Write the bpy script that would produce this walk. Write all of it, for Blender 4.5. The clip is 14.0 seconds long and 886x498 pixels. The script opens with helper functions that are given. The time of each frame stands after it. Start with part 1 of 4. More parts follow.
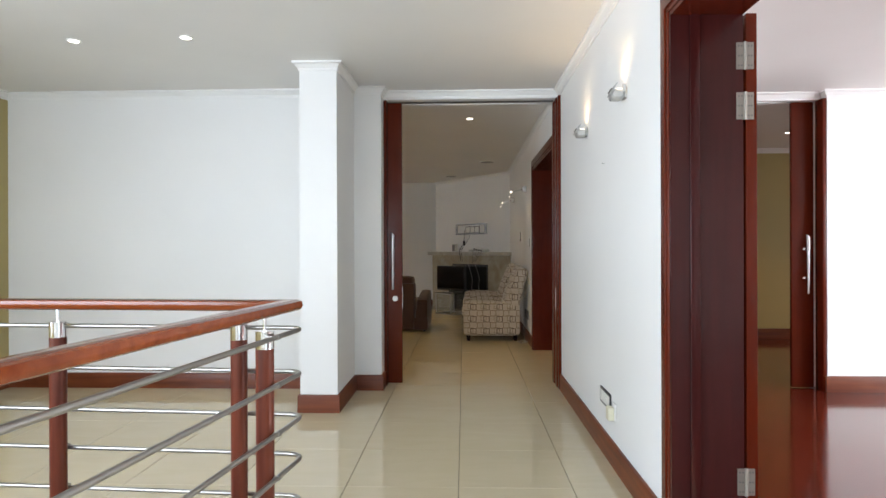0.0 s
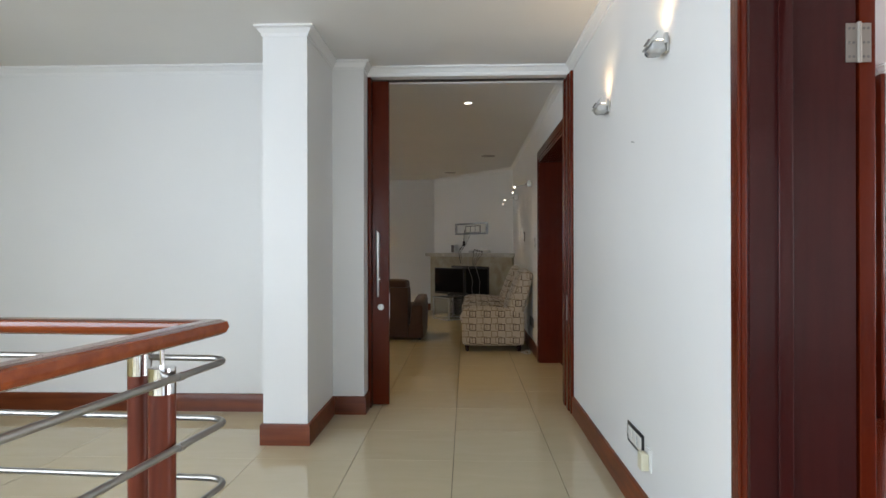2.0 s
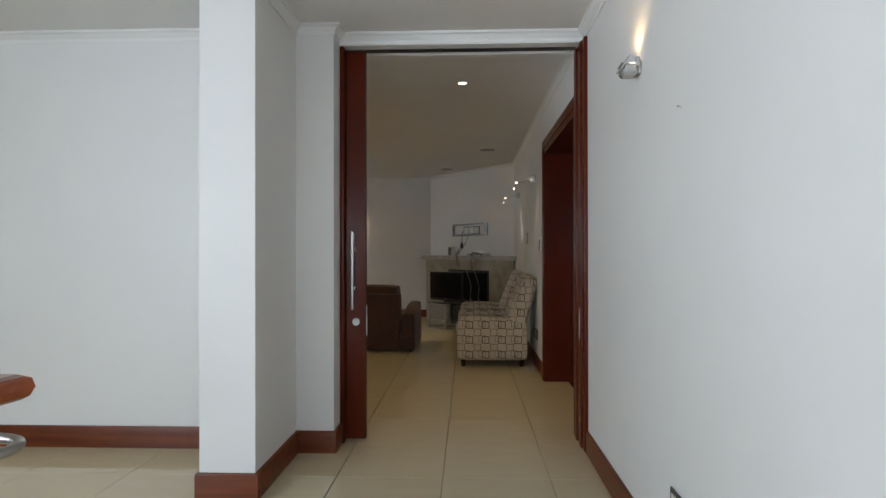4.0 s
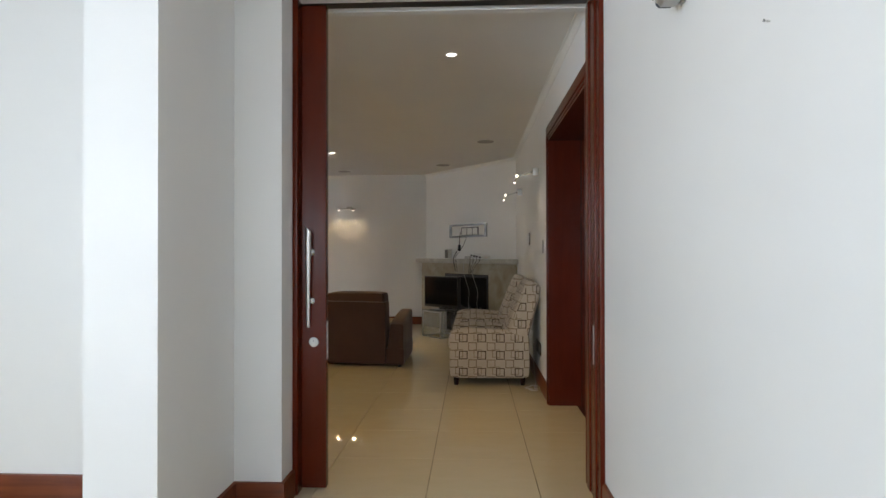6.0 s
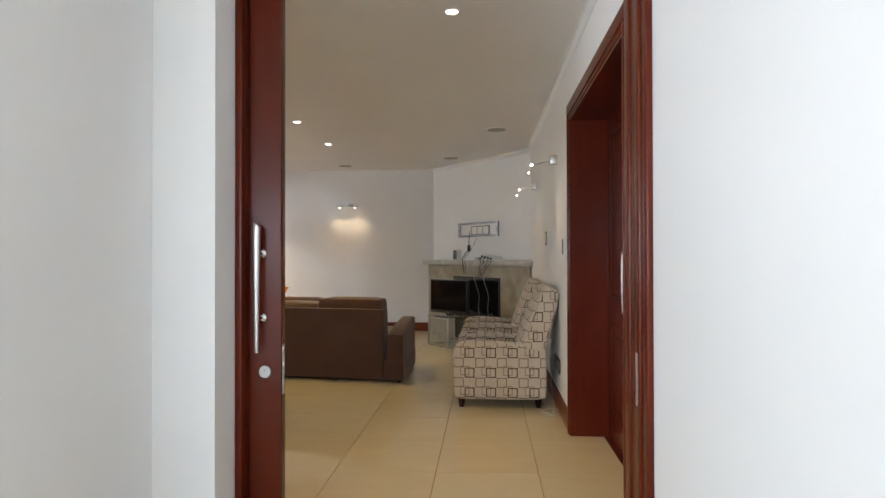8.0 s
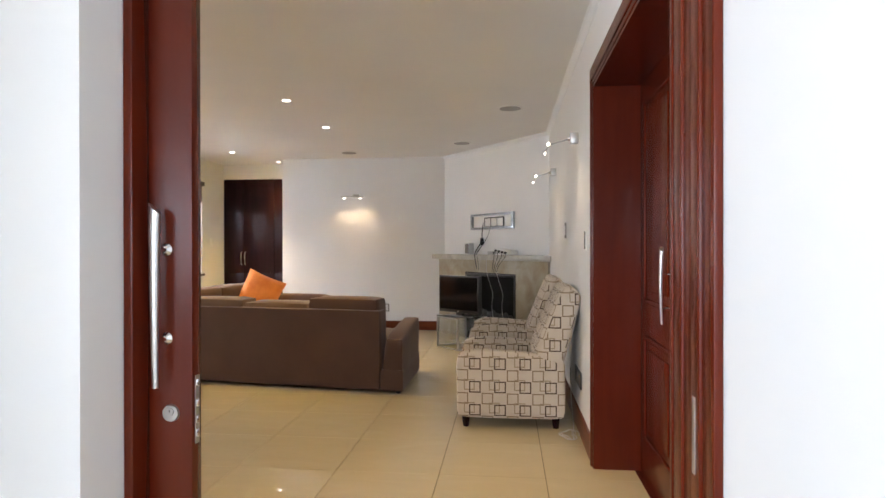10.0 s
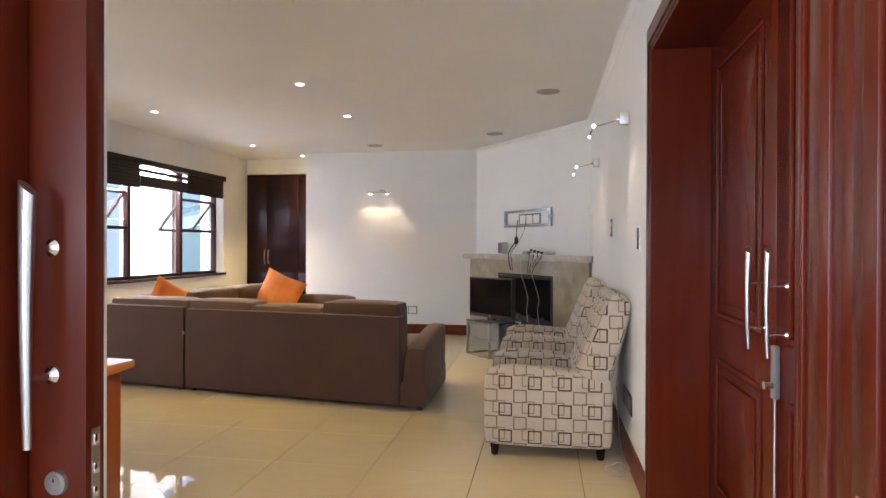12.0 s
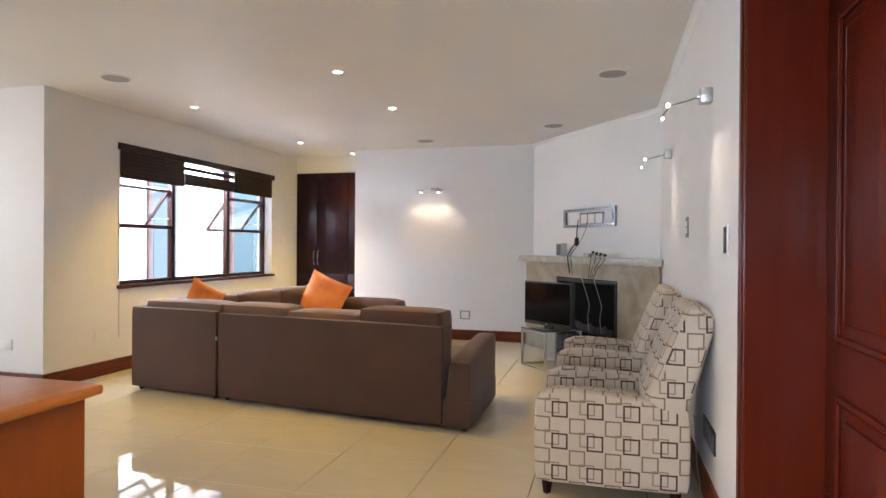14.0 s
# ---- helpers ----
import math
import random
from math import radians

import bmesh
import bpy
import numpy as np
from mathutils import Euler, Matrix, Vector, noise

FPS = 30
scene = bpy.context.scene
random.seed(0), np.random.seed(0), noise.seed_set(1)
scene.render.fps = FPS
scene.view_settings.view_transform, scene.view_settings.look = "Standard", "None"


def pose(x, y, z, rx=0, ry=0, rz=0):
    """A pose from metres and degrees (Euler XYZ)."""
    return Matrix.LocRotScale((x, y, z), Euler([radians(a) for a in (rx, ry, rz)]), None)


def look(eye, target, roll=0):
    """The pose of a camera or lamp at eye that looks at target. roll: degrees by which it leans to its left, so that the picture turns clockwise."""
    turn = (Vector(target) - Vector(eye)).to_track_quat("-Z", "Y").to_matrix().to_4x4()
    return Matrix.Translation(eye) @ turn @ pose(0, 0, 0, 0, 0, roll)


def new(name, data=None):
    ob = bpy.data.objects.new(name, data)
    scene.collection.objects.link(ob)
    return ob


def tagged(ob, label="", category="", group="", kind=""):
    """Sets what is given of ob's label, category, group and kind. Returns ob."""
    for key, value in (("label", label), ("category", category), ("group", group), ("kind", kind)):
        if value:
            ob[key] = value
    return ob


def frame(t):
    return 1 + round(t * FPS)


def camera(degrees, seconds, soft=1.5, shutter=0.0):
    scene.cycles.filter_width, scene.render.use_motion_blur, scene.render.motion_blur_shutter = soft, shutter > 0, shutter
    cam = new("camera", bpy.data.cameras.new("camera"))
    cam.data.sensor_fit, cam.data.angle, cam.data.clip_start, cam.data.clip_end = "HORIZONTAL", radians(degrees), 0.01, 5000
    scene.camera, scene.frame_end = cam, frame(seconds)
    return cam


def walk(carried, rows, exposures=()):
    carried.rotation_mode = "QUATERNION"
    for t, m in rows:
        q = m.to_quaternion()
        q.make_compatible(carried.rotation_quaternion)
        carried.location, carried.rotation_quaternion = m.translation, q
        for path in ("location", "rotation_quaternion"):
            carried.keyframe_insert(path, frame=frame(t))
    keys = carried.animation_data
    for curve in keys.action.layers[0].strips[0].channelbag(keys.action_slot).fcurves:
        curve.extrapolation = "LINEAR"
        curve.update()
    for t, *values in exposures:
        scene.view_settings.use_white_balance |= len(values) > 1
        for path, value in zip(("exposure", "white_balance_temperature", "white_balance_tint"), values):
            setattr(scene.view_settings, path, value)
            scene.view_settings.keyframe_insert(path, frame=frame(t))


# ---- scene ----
cam = camera(71.7, 14.0)
PATH = [
    (0, (0.032, -0.237, 1.263), (-0.036, 1.761, 1.261), -0.2),
    (0.5, (0.032, -0.064, 1.262), (-0.035, 1.935, 1.259), -0.2),
    (1, (0.037, 0.147, 1.262), (-0.029, 2.146, 1.261), -0.1),
    (1.5, (0.064, 0.352, 1.265), (-0.007, 2.35, 1.265), -0.0),
    (2, (0.077, 0.542, 1.261), (0.002, 2.54, 1.262), -0.1),
    (2.5, (0.103, 0.768, 1.274), (0.027, 2.767, 1.278), -0.1),
    (3, (0.123, 0.976, 1.265), (0.045, 2.974, 1.271), -0.1),
    (5.5, (0.207, 1.976, 1.279), (0.121, 3.974, 1.292), -0.0),
    (6, (0.243, 2.192, 1.271), (0.149, 4.189, 1.287), -0.1),
    (6.5, (0.246, 2.379, 1.278), (0.147, 4.377, 1.291), -0.1),
    (7, (0.256, 2.599, 1.277), (0.144, 4.596, 1.293), -0.0),
    (7.5, (0.261, 2.786, 1.272), (0.136, 4.782, 1.289), -0.1),
    (8, (0.297, 3.003, 1.277), (0.157, 4.998, 1.295), -0.1),
    (10.5, (0.399, 3.892, 1.288), (0.166, 5.878, 1.28), 0.0),
    (11, (0.409, 4.044, 1.28), (0.146, 6.026, 1.273), 0.1),
    (11.5, (0.398, 4.215, 1.286), (0.106, 6.194, 1.279), 0.1),
    (12, (0.383, 4.352, 1.288), (0.06, 6.326, 1.28), 0.2),
    (12.5, (0.377, 4.503, 1.288), (0.013, 6.47, 1.281), 0.2),
    (13, (0.381, 4.643, 1.289), (-0.036, 6.599, 1.281), 0.3),
    (13.5, (0.386, 4.756, 1.291), (-0.086, 6.7, 1.282), 0.3),
    (14, (0.388, 4.883, 1.297), (-0.129, 6.815, 1.29), 0.4),
]
EXPOSURES = [(0.0, 0.68, 6400, 13), (1.5, 0.5, 6380, 12), (2.0, 0.38, 6330, 12), (3.0, 0.02, 6330, 12), (5.5, 0.54, 6330, 12), (7.0, 0.95, 6350, 14), (8.0, 1.34, 6250, 14), (10.5, 1.84, 6080, 17), (12.0, 1.86, 5880, 18), (14.0, 1.98, 5680, 18)]
walk(cam, [(t, look(eye, target, roll)) for t, eye, target, roll in PATH], EXPOSURES)

# ---- world and light ----
world = bpy.data.worlds.new("world")
scene.world = world
world.use_nodes = True
wn = world.node_tree
sky = wn.nodes.new("ShaderNodeTexSky")
sky.sky_type, sky.sun_disc = "NISHITA", False
sky.sun_elevation, sky.sun_rotation = radians(40), radians(70)
wn.nodes["Background"].inputs[1].default_value = 0.15
wn.links.new(sky.outputs[0], wn.nodes["Background"].inputs[0])
sun = new("sun", bpy.data.lights.new("sun", "SUN"))
sun.data.energy, sun.data.angle, sun.data.color = 5.0, radians(0.5), (1, 0.95, 0.86)
sun.matrix_world = look((8, 3, 7.2), (0, 0, 0))


def area(name, eye, target, w, h, power, color):
    """A rectangular lamp: sky light standing in a window's opening, or added fill."""
    ob = new(name, bpy.data.lights.new(name, "AREA"))
    ob.data.shape, ob.data.size, ob.data.size_y = "RECTANGLE", w, h
    ob.data.energy, ob.data.color = power, color
    ob.matrix_world = look(eye, target)
    return ob


def small_lamp(name, eye, target, power, spread=120, color=(1, 0.78, 0.52), r=0.02, blend=0.8):
    ob = new(name, bpy.data.lights.new(name, "SPOT"))
    ob.data.energy, ob.data.spot_size, ob.data.spot_blend = power, radians(spread), blend
    ob.data.color, ob.data.shadow_soft_size = color, r
    ob.matrix_world = look(eye, target)
    return ob


area("hall_window_light", (-1.2, -3.36, 1.5), (-1.2, 0, 1.3), 4.6, 2.2, 66, (0.80, 0.90, 1.0))
area("stair_window_light", (-4.12, -0.6, 1.55), (0, 0.6, 1.2), 3.8, 1.9, 188, (0.78, 0.89, 1.0))
# Fill lamp added to brighten the room beyond the bedroom; its window is invented.
area("back_room_fill_light", (7.36, 7.0, 1.5), (3.5, 7.2, 1.0), 1.8, 1.8, 12, (1.0, 0.97, 0.9))
area("bedroom_window_light", (7.3, 1.8, 1.5), (0, 2.2, 1.0), 4.0, 2.1, 290, (0.93, 0.97, 1.0))
area("living_window_light", (-4.75, 11.05, 2.19), (-3.75, 10.95, 1.42), 1.8, 0.26, 36, (0.86, 0.93, 1.0))
# Fill lamp added in the unseen nook; no window is known there.
area("nook_fill_light", (-6.72, 7.4, 1.5), (0, 7.6, 1.6), 2.4, 1.9, 8, (1.0, 0.86, 0.62))

# ---- materials ----
def mat(name, color, rough=0.5, metal=0.0, **kw):
    m = bpy.data.materials.new(name)
    m.use_nodes = True
    b = m.node_tree.nodes["Principled BSDF"]
    b.inputs["Base Color"].default_value = (*color, 1)
    b.inputs["Roughness"].default_value, b.inputs["Metallic"].default_value = rough, metal
    for key, value in kw.items():
        b.inputs[key.replace("_", " ")].default_value = value
    return m


def nodes_of(m):
    t = m.node_tree
    return t, t.nodes["Principled BSDF"]


def coords(m, scale=(1, 1, 1), kind="Object"):
    t, _ = nodes_of(m)
    c, mp = t.nodes.new("ShaderNodeTexCoord"), t.nodes.new("ShaderNodeMapping")
    mp.inputs["Scale"].default_value = scale
    t.links.new(c.outputs[kind], mp.inputs["Vector"])
    return mp.outputs[0]


def noise_of(m, vec, scale, detail=4, dist=0.0):
    t, _ = nodes_of(m)
    n = t.nodes.new("ShaderNodeTexNoise")
    n.inputs["Scale"].default_value, n.inputs["Detail"].default_value, n.inputs["Distortion"].default_value = scale, detail, dist
    t.links.new(vec, n.inputs["Vector"])
    return n.outputs["Fac"]


def ramp(m, fac, stops):
    t, _ = nodes_of(m)
    r = t.nodes.new("ShaderNodeValToRGB")
    r.color_ramp.elements[0].position, r.color_ramp.elements[0].color = stops[0][0], (*stops[0][1], 1)
    r.color_ramp.elements[1].position, r.color_ramp.elements[1].color = stops[-1][0], (*stops[-1][1], 1)
    for p, c in stops[1:-1]:
        r.color_ramp.elements.new(p).color = (*c, 1)
    t.links.new(fac, r.inputs[0])
    return r.outputs[0]


def mix(m, a, b, fac, mode="MIX"):
    t, _ = nodes_of(m)
    n = t.nodes.new("ShaderNodeMix")
    n.data_type, n.blend_type = "RGBA", mode
    for sock, v in ((n.inputs[0], fac), (n.inputs[6], a), (n.inputs[7], b)):
        if isinstance(v, (int, float)):
            sock.default_value = v
        elif isinstance(v, tuple):
            sock.default_value = (*v, 1)
        else:
            t.links.new(v, sock)
    return n.outputs[2]


def bump(m, height, strength=0.1, distance=0.002):
    t, b = nodes_of(m)
    n = t.nodes.new("ShaderNodeBump")
    n.inputs["Strength"].default_value, n.inputs["Distance"].default_value = strength, distance
    t.links.new(height, n.inputs["Height"])
    t.links.new(n.outputs[0], b.inputs["Normal"])


def base(m, color):
    t, b = nodes_of(m)
    t.links.new(color, b.inputs["Base Color"])


def rough_range(m, fac, lo, hi):
    t, b = nodes_of(m)
    n = t.nodes.new("ShaderNodeMapRange")
    n.inputs["To Min"].default_value, n.inputs["To Max"].default_value = lo, hi
    t.links.new(fac, n.inputs["Value"])
    t.links.new(n.outputs[0], b.inputs["Roughness"])


def paint(name, color, rough=0.55, vary=0.05):
    m = mat(name, color, rough)
    v = coords(m, kind="Object")
    big = noise_of(m, v, 0.9, 5)
    dark = tuple(c * (1 - vary) for c in color)
    base(m, ramp(m, big, [(0.3, dark), (0.7, color)]))
    t, _ = nodes_of(m)
    add = t.nodes.new("ShaderNodeMath")
    add.operation = "MULTIPLY_ADD"
    add.inputs[1].default_value = 0.06
    t.links.new(noise_of(m, v, 220, 3), add.inputs[0])
    t.links.new(noise_of(m, v, 2.2, 3), add.inputs[2])
    bump(m, add.outputs[0], 0.35, 0.012)
    return m


def wood(name, dark, light, rough=0.25, axis="z", scale=1.0, coat=0.05):
    m = mat(name, light, rough, Coat_Weight=coat, Coat_Roughness=0.12, Specular_IOR_Level=0.22)
    s = {"x": (0.6, 9, 9), "y": (9, 0.6, 9), "z": (9, 9, 0.6)}[axis]
    v = coords(m, tuple(c * scale for c in s))
    grain = noise_of(m, v, 3.0, 5, 0.25)
    fine = noise_of(m, coords(m, tuple(c * 9 * scale for c in s)), 5.0, 3)
    col = ramp(m, grain, [(0.28, dark), (0.5, tuple((a + b) / 2 for a, b in zip(dark, light))), (0.75, light)])
    cloud = noise_of(m, coords(m, (1.6, 1.6, 1.1)), 2.0, 3)
    col = mix(m, col, tuple(c * 0.62 for c in dark), ramp(m, cloud, [(0.42, (0, 0, 0)), (0.72, (0.42, 0.42, 0.42))]))
    base(m, mix(m, col, tuple(c * 0.7 for c in dark), mix(m, (0, 0, 0), fine, 0.10)))
    return m


WALL = paint("white_wall_paint", (0.80, 0.80, 0.79))
# Shade and bluish sheen on the bedroom lining are put into this colour.
LINING_SHADED = wood("shade_darkened_lining", (0.036, 0.0068, 0.0064), (0.050, 0.0090, 0.0080), 0.2, coat=0.25)
HINGE = mat("dull_bronze_hinge", (0.34, 0.31, 0.27), 0.5, 0.8)
CEIL = paint("ceiling_paint", (0.80, 0.79, 0.77), 0.65)
OLIVE = paint("olive_wall_paint", (0.42, 0.34, 0.14))
CORNICE = paint("cornice_plaster", (0.82, 0.82, 0.81), 0.5)
DOORWOOD = wood("mahogany_door", (0.090, 0.0104, 0.0030), (0.108, 0.0138, 0.0038), 0.26)
DOORWOOD_Y = wood("mahogany_rail_y", (0.090, 0.0104, 0.0030), (0.108, 0.0138, 0.0038), 0.26, "y")
# Sky reflected in the cupboard doors is put into this purplish tint.
DARKDOOR = wood("sky_tinted_dark_wood", (0.015, 0.005, 0.0075), (0.026, 0.0075, 0.0115), 0.2)
SKIRT_X = wood("skirting_wood_x", (0.10, 0.022, 0.008), (0.21, 0.052, 0.014), 0.33, "x")
SKIRT_Y = wood("skirting_wood_y", (0.10, 0.022, 0.008), (0.21, 0.052, 0.014), 0.33, "y")
RAILWOOD = wood("handrail_wood", (0.15, 0.029, 0.007), (0.25, 0.057, 0.013), 0.16, "x", coat=0.4)
POSTWOOD = wood("post_wood", (0.072, 0.015, 0.008), (0.145, 0.033, 0.015), 0.32)
# The sides' shade and the top's light are put into the colours.
DESKWOOD_SHADED = wood("desk_wood_shaded_side", (0.325, 0.085, 0.016), (0.365, 0.100, 0.020), 0.25)
DESKWOOD_LIT = wood("desk_wood_lit_top", (0.62, 0.215, 0.045), (0.68, 0.250, 0.056), 0.2, "y")
PARQUET = wood("red_timber_floor", (0.07, 0.010, 0.005), (0.17, 0.027, 0.011), 0.12, "y", coat=0.5)
BLIND = wood("dark_blind_slat", (0.018, 0.010, 0.008), (0.045, 0.022, 0.016), 0.45, "y")
# Outdoor glare on the sashes is put into this paler wood colour.
SASHWOOD = wood("glare_paled_sash_wood", (0.10, 0.06, 0.055), (0.20, 0.13, 0.12), 0.4)
WINFRAME = wood("window_frame_wood", (0.032, 0.012, 0.009), (0.08, 0.028, 0.019), 0.4)
STEEL = mat("brushed_steel", (0.52, 0.51, 0.49), 0.34, 1.0)
TUBESTEEL = mat("stainless_tube", (0.36, 0.345, 0.32), 0.38, 1.0)
SOOT = mat("sooty_iron", (0.006, 0.0055, 0.005), 0.8, Specular_IOR_Level=0.1)
DARKGREY = mat("dark_grey_plastic", (0.055, 0.058, 0.062), 0.45)
CREAMPLASTIC = mat("cream_plastic", (0.66, 0.62, 0.46), 0.4)
CHROME = mat("chrome", (0.78, 0.78, 0.78), 0.08, 1.0)
NICKEL = mat("satin_nickel", (0.52, 0.51, 0.48), 0.38, 1.0)
BLACKGLASS = mat("black_glass", (0.006, 0.006, 0.007), 0.12, Specular_IOR_Level=0.3)
BLACKPLASTIC = mat("black_plastic", (0.012, 0.012, 0.013), 0.3)
GRILLE = mat("speaker_grille", (0.36, 0.35, 0.34), 0.7)
GREYPLASTIC = mat("grey_plate_plastic", (0.17, 0.16, 0.15), 0.4)
ZINC = mat("zinc_plate", (0.36, 0.39, 0.42), 0.35, 1.0)
SATIN = mat("satin_aluminium", (0.50, 0.50, 0.49), 0.45, 0.6)
WHITEPLASTIC = mat("white_plastic", (0.78, 0.78, 0.75), 0.35)
RUBBER = mat("cable_rubber", (0.015, 0.015, 0.017), 0.8)
WHITECABLE = mat("white_cable", (0.46, 0.44, 0.41), 0.55)
GLASS = mat("window_glass", (0.95, 0.97, 0.97), 0.0, Transmission_Weight=1.0, IOR=1.45)
ACRYLIC = mat("clear_acrylic", (0.93, 0.95, 0.95), 0.05, Transmission_Weight=0.9, IOR=1.3)
GROUT = mat("dark_grout", (0.10, 0.075, 0.05), 0.8)
CHARCOAL = mat("burnt_coal", (0.06, 0.058, 0.055), 0.9)
HOLE = mat("shaft_plaster", (0.5, 0.48, 0.44), 0.7)


def emitter(name, color, strength):
    m = mat(name, color, 0.4)
    _, b = nodes_of(m)
    b.inputs["Emission Color"].default_value, b.inputs["Emission Strength"].default_value = (*color, 1), strength
    return m


BULB = emitter("lit_bulb", (1.0, 0.86, 0.66), 4.5)
DOWN = emitter("lit_downlight", (1.0, 0.93, 0.80), 6.0)

# polished porcelain: cream with cloudy veins, each tile a little different
TILE = mat("polished_porcelain", (0.56, 0.50, 0.39), 0.05, IOR=1.55)
_t, _b = nodes_of(TILE)
_info = _t.nodes.new("ShaderNodeObjectInfo")
_c = _t.nodes.new("ShaderNodeTexCoord")
_add = _t.nodes.new("ShaderNodeVectorMath")
_add.operation = "MULTIPLY_ADD"
_add.inputs[1].default_value = (1, 1, 1)
_t.links.new(_c.outputs["Object"], _add.inputs[0])
_cmb = _t.nodes.new("ShaderNodeCombineXYZ")
_mul = _t.nodes.new("ShaderNodeMath")
_mul.operation = "MULTIPLY"
_mul.inputs[1].default_value = 37.0
_t.links.new(_info.outputs["Random"], _mul.inputs[0])
_t.links.new(_mul.outputs[0], _cmb.inputs[0])
_t.links.new(_mul.outputs[0], _cmb.inputs[2])
_t.links.new(_cmb.outputs[0], _add.inputs[2])
_map = _t.nodes.new("ShaderNodeMapping")
_map.inputs["Scale"].default_value = (1.0, 3.0, 1.0)
_t.links.new(_add.outputs[0], _map.inputs[0])
_cloud = noise_of(TILE, _map.outputs[0], 2.2, 7, 1.2)
_col = ramp(TILE, _cloud, [(0.25, (0.565, 0.493, 0.338)), (0.55, (0.586, 0.512, 0.358)), (0.8, (0.606, 0.532, 0.380))])
base(TILE, _col)
rough_range(TILE, noise_of(TILE, _add.outputs[0], 5, 4), 0.015, 0.045)

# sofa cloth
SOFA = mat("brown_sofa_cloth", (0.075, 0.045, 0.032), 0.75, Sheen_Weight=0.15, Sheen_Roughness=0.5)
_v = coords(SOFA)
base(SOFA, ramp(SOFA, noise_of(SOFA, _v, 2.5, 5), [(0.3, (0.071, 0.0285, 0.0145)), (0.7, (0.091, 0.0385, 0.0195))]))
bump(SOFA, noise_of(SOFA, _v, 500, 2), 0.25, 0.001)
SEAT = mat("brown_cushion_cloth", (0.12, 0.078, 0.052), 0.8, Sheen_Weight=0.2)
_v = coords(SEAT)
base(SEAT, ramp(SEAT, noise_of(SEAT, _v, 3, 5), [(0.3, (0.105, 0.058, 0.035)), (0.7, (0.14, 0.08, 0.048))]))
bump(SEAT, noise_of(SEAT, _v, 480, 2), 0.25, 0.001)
ORANGE = mat("orange_velvet", (0.80, 0.24, 0.03), 0.8, Sheen_Weight=0.4)
_v = coords(ORANGE)
base(ORANGE, ramp(ORANGE, noise_of(ORANGE, _v, 6, 5), [(0.3, (0.68, 0.17, 0.018)), (0.7, (0.86, 0.29, 0.045))]))
bump(ORANGE, noise_of(ORANGE, _v, 400, 2), 0.3, 0.001)
STONE = mat("sandstone_mantel", (0.36, 0.32, 0.24), 0.5)
_v = coords(STONE)
base(STONE, ramp(STONE, noise_of(STONE, _v, 4.5, 8, 0.8), [(0.25, (0.27, 0.21, 0.13)), (0.5, (0.36, 0.32, 0.23)), (0.75, (0.44, 0.41, 0.34))]))
bump(STONE, noise_of(STONE, _v, 60, 5), 0.2, 0.002)
MANTEL = mat("grey_marble_shelf", (0.42, 0.40, 0.35), 0.35)
_v = coords(MANTEL)
base(MANTEL, ramp(MANTEL, noise_of(MANTEL, _v, 9, 8, 0.5), [(0.3, (0.32, 0.30, 0.25)), (0.7, (0.48, 0.46, 0.41))]))


def square_cloth():
    """Cream upholstery woven with rows of overlapping brown square outlines, laid out in UV metres."""
    m = mat("square_patterned_cloth", (0.55, 0.48, 0.38), 0.85, Sheen_Weight=0.1)
    t, b = nodes_of(m)
    uv = t.nodes.new("ShaderNodeUVMap")
    sep = t.nodes.new("ShaderNodeSeparateXYZ")
    t.links.new(uv.outputs[0], sep.inputs[0])

    def op(kind, a, b2=None, c=None):
        n = t.nodes.new("ShaderNodeMath")
        n.operation = kind
        for i, v in enumerate((a, b2, c)):
            if v is None:
                continue
            if isinstance(v, (int, float)):
                n.inputs[i].default_value = v
            else:
                t.links.new(v, n.inputs[i])
        return n.outputs[0]

    def outline(px, py, ox, oy, half, width):
        """1 on the border of a square of that half side, repeated every px by py."""
        u = op("SUBTRACT", op("WRAP", op("SUBTRACT", sep.outputs[0], ox), px / 2, -px / 2), 0.0)
        w = op("SUBTRACT", op("WRAP", op("SUBTRACT", sep.outputs[1], oy), py / 2, -py / 2), 0.0)
        d = op("MAXIMUM", op("ABSOLUTE", u), op("ABSOLUTE", w))
        return op("COMPARE", d, half, width / 2)

    PX, PZ = 0.178, 0.164
    mid = outline(PX, PZ, 0.089, 0.082, 0.037, 0.008)
    pale = outline(PX, PZ, -0.040, 0.016, 0.035, 0.007)
    dark = outline(PX, PZ, 0.0, 0.0, 0.037, 0.009)
    cloth = ramp(m, noise_of(m, coords(m), 7, 5), [(0.3, (0.50, 0.42, 0.325)), (0.7, (0.58, 0.495, 0.395))])
    c1 = mix(m, cloth, (0.21, 0.145, 0.085), mid)
    c2 = mix(m, c1, (0.28, 0.21, 0.135), pale)
    c3 = mix(m, c2, (0.068, 0.034, 0.017), dark)
    base(m, c3)
    bump(m, noise_of(m, coords(m), 600, 2), 0.25, 0.001)
    return m


SQUARES = square_cloth()

# ---- building helpers ----
def box(bm, x0, x1, y0, y1, z0, z1, bevel=0.0, seg=2):
    g = bmesh.ops.create_cube(bm, size=1.0)
    for v in g["verts"]:
        v.co = Vector((x0 + (v.co.x + 0.5) * (x1 - x0), y0 + (v.co.y + 0.5) * (y1 - y0), z0 + (v.co.z + 0.5) * (z1 - z0)))
    if bevel:
        es = list({e for v in g["verts"] for e in v.link_edges})
        bmesh.ops.bevel(bm, geom=es, offset=bevel, segments=seg, profile=0.5, affect="EDGES")
    return bm


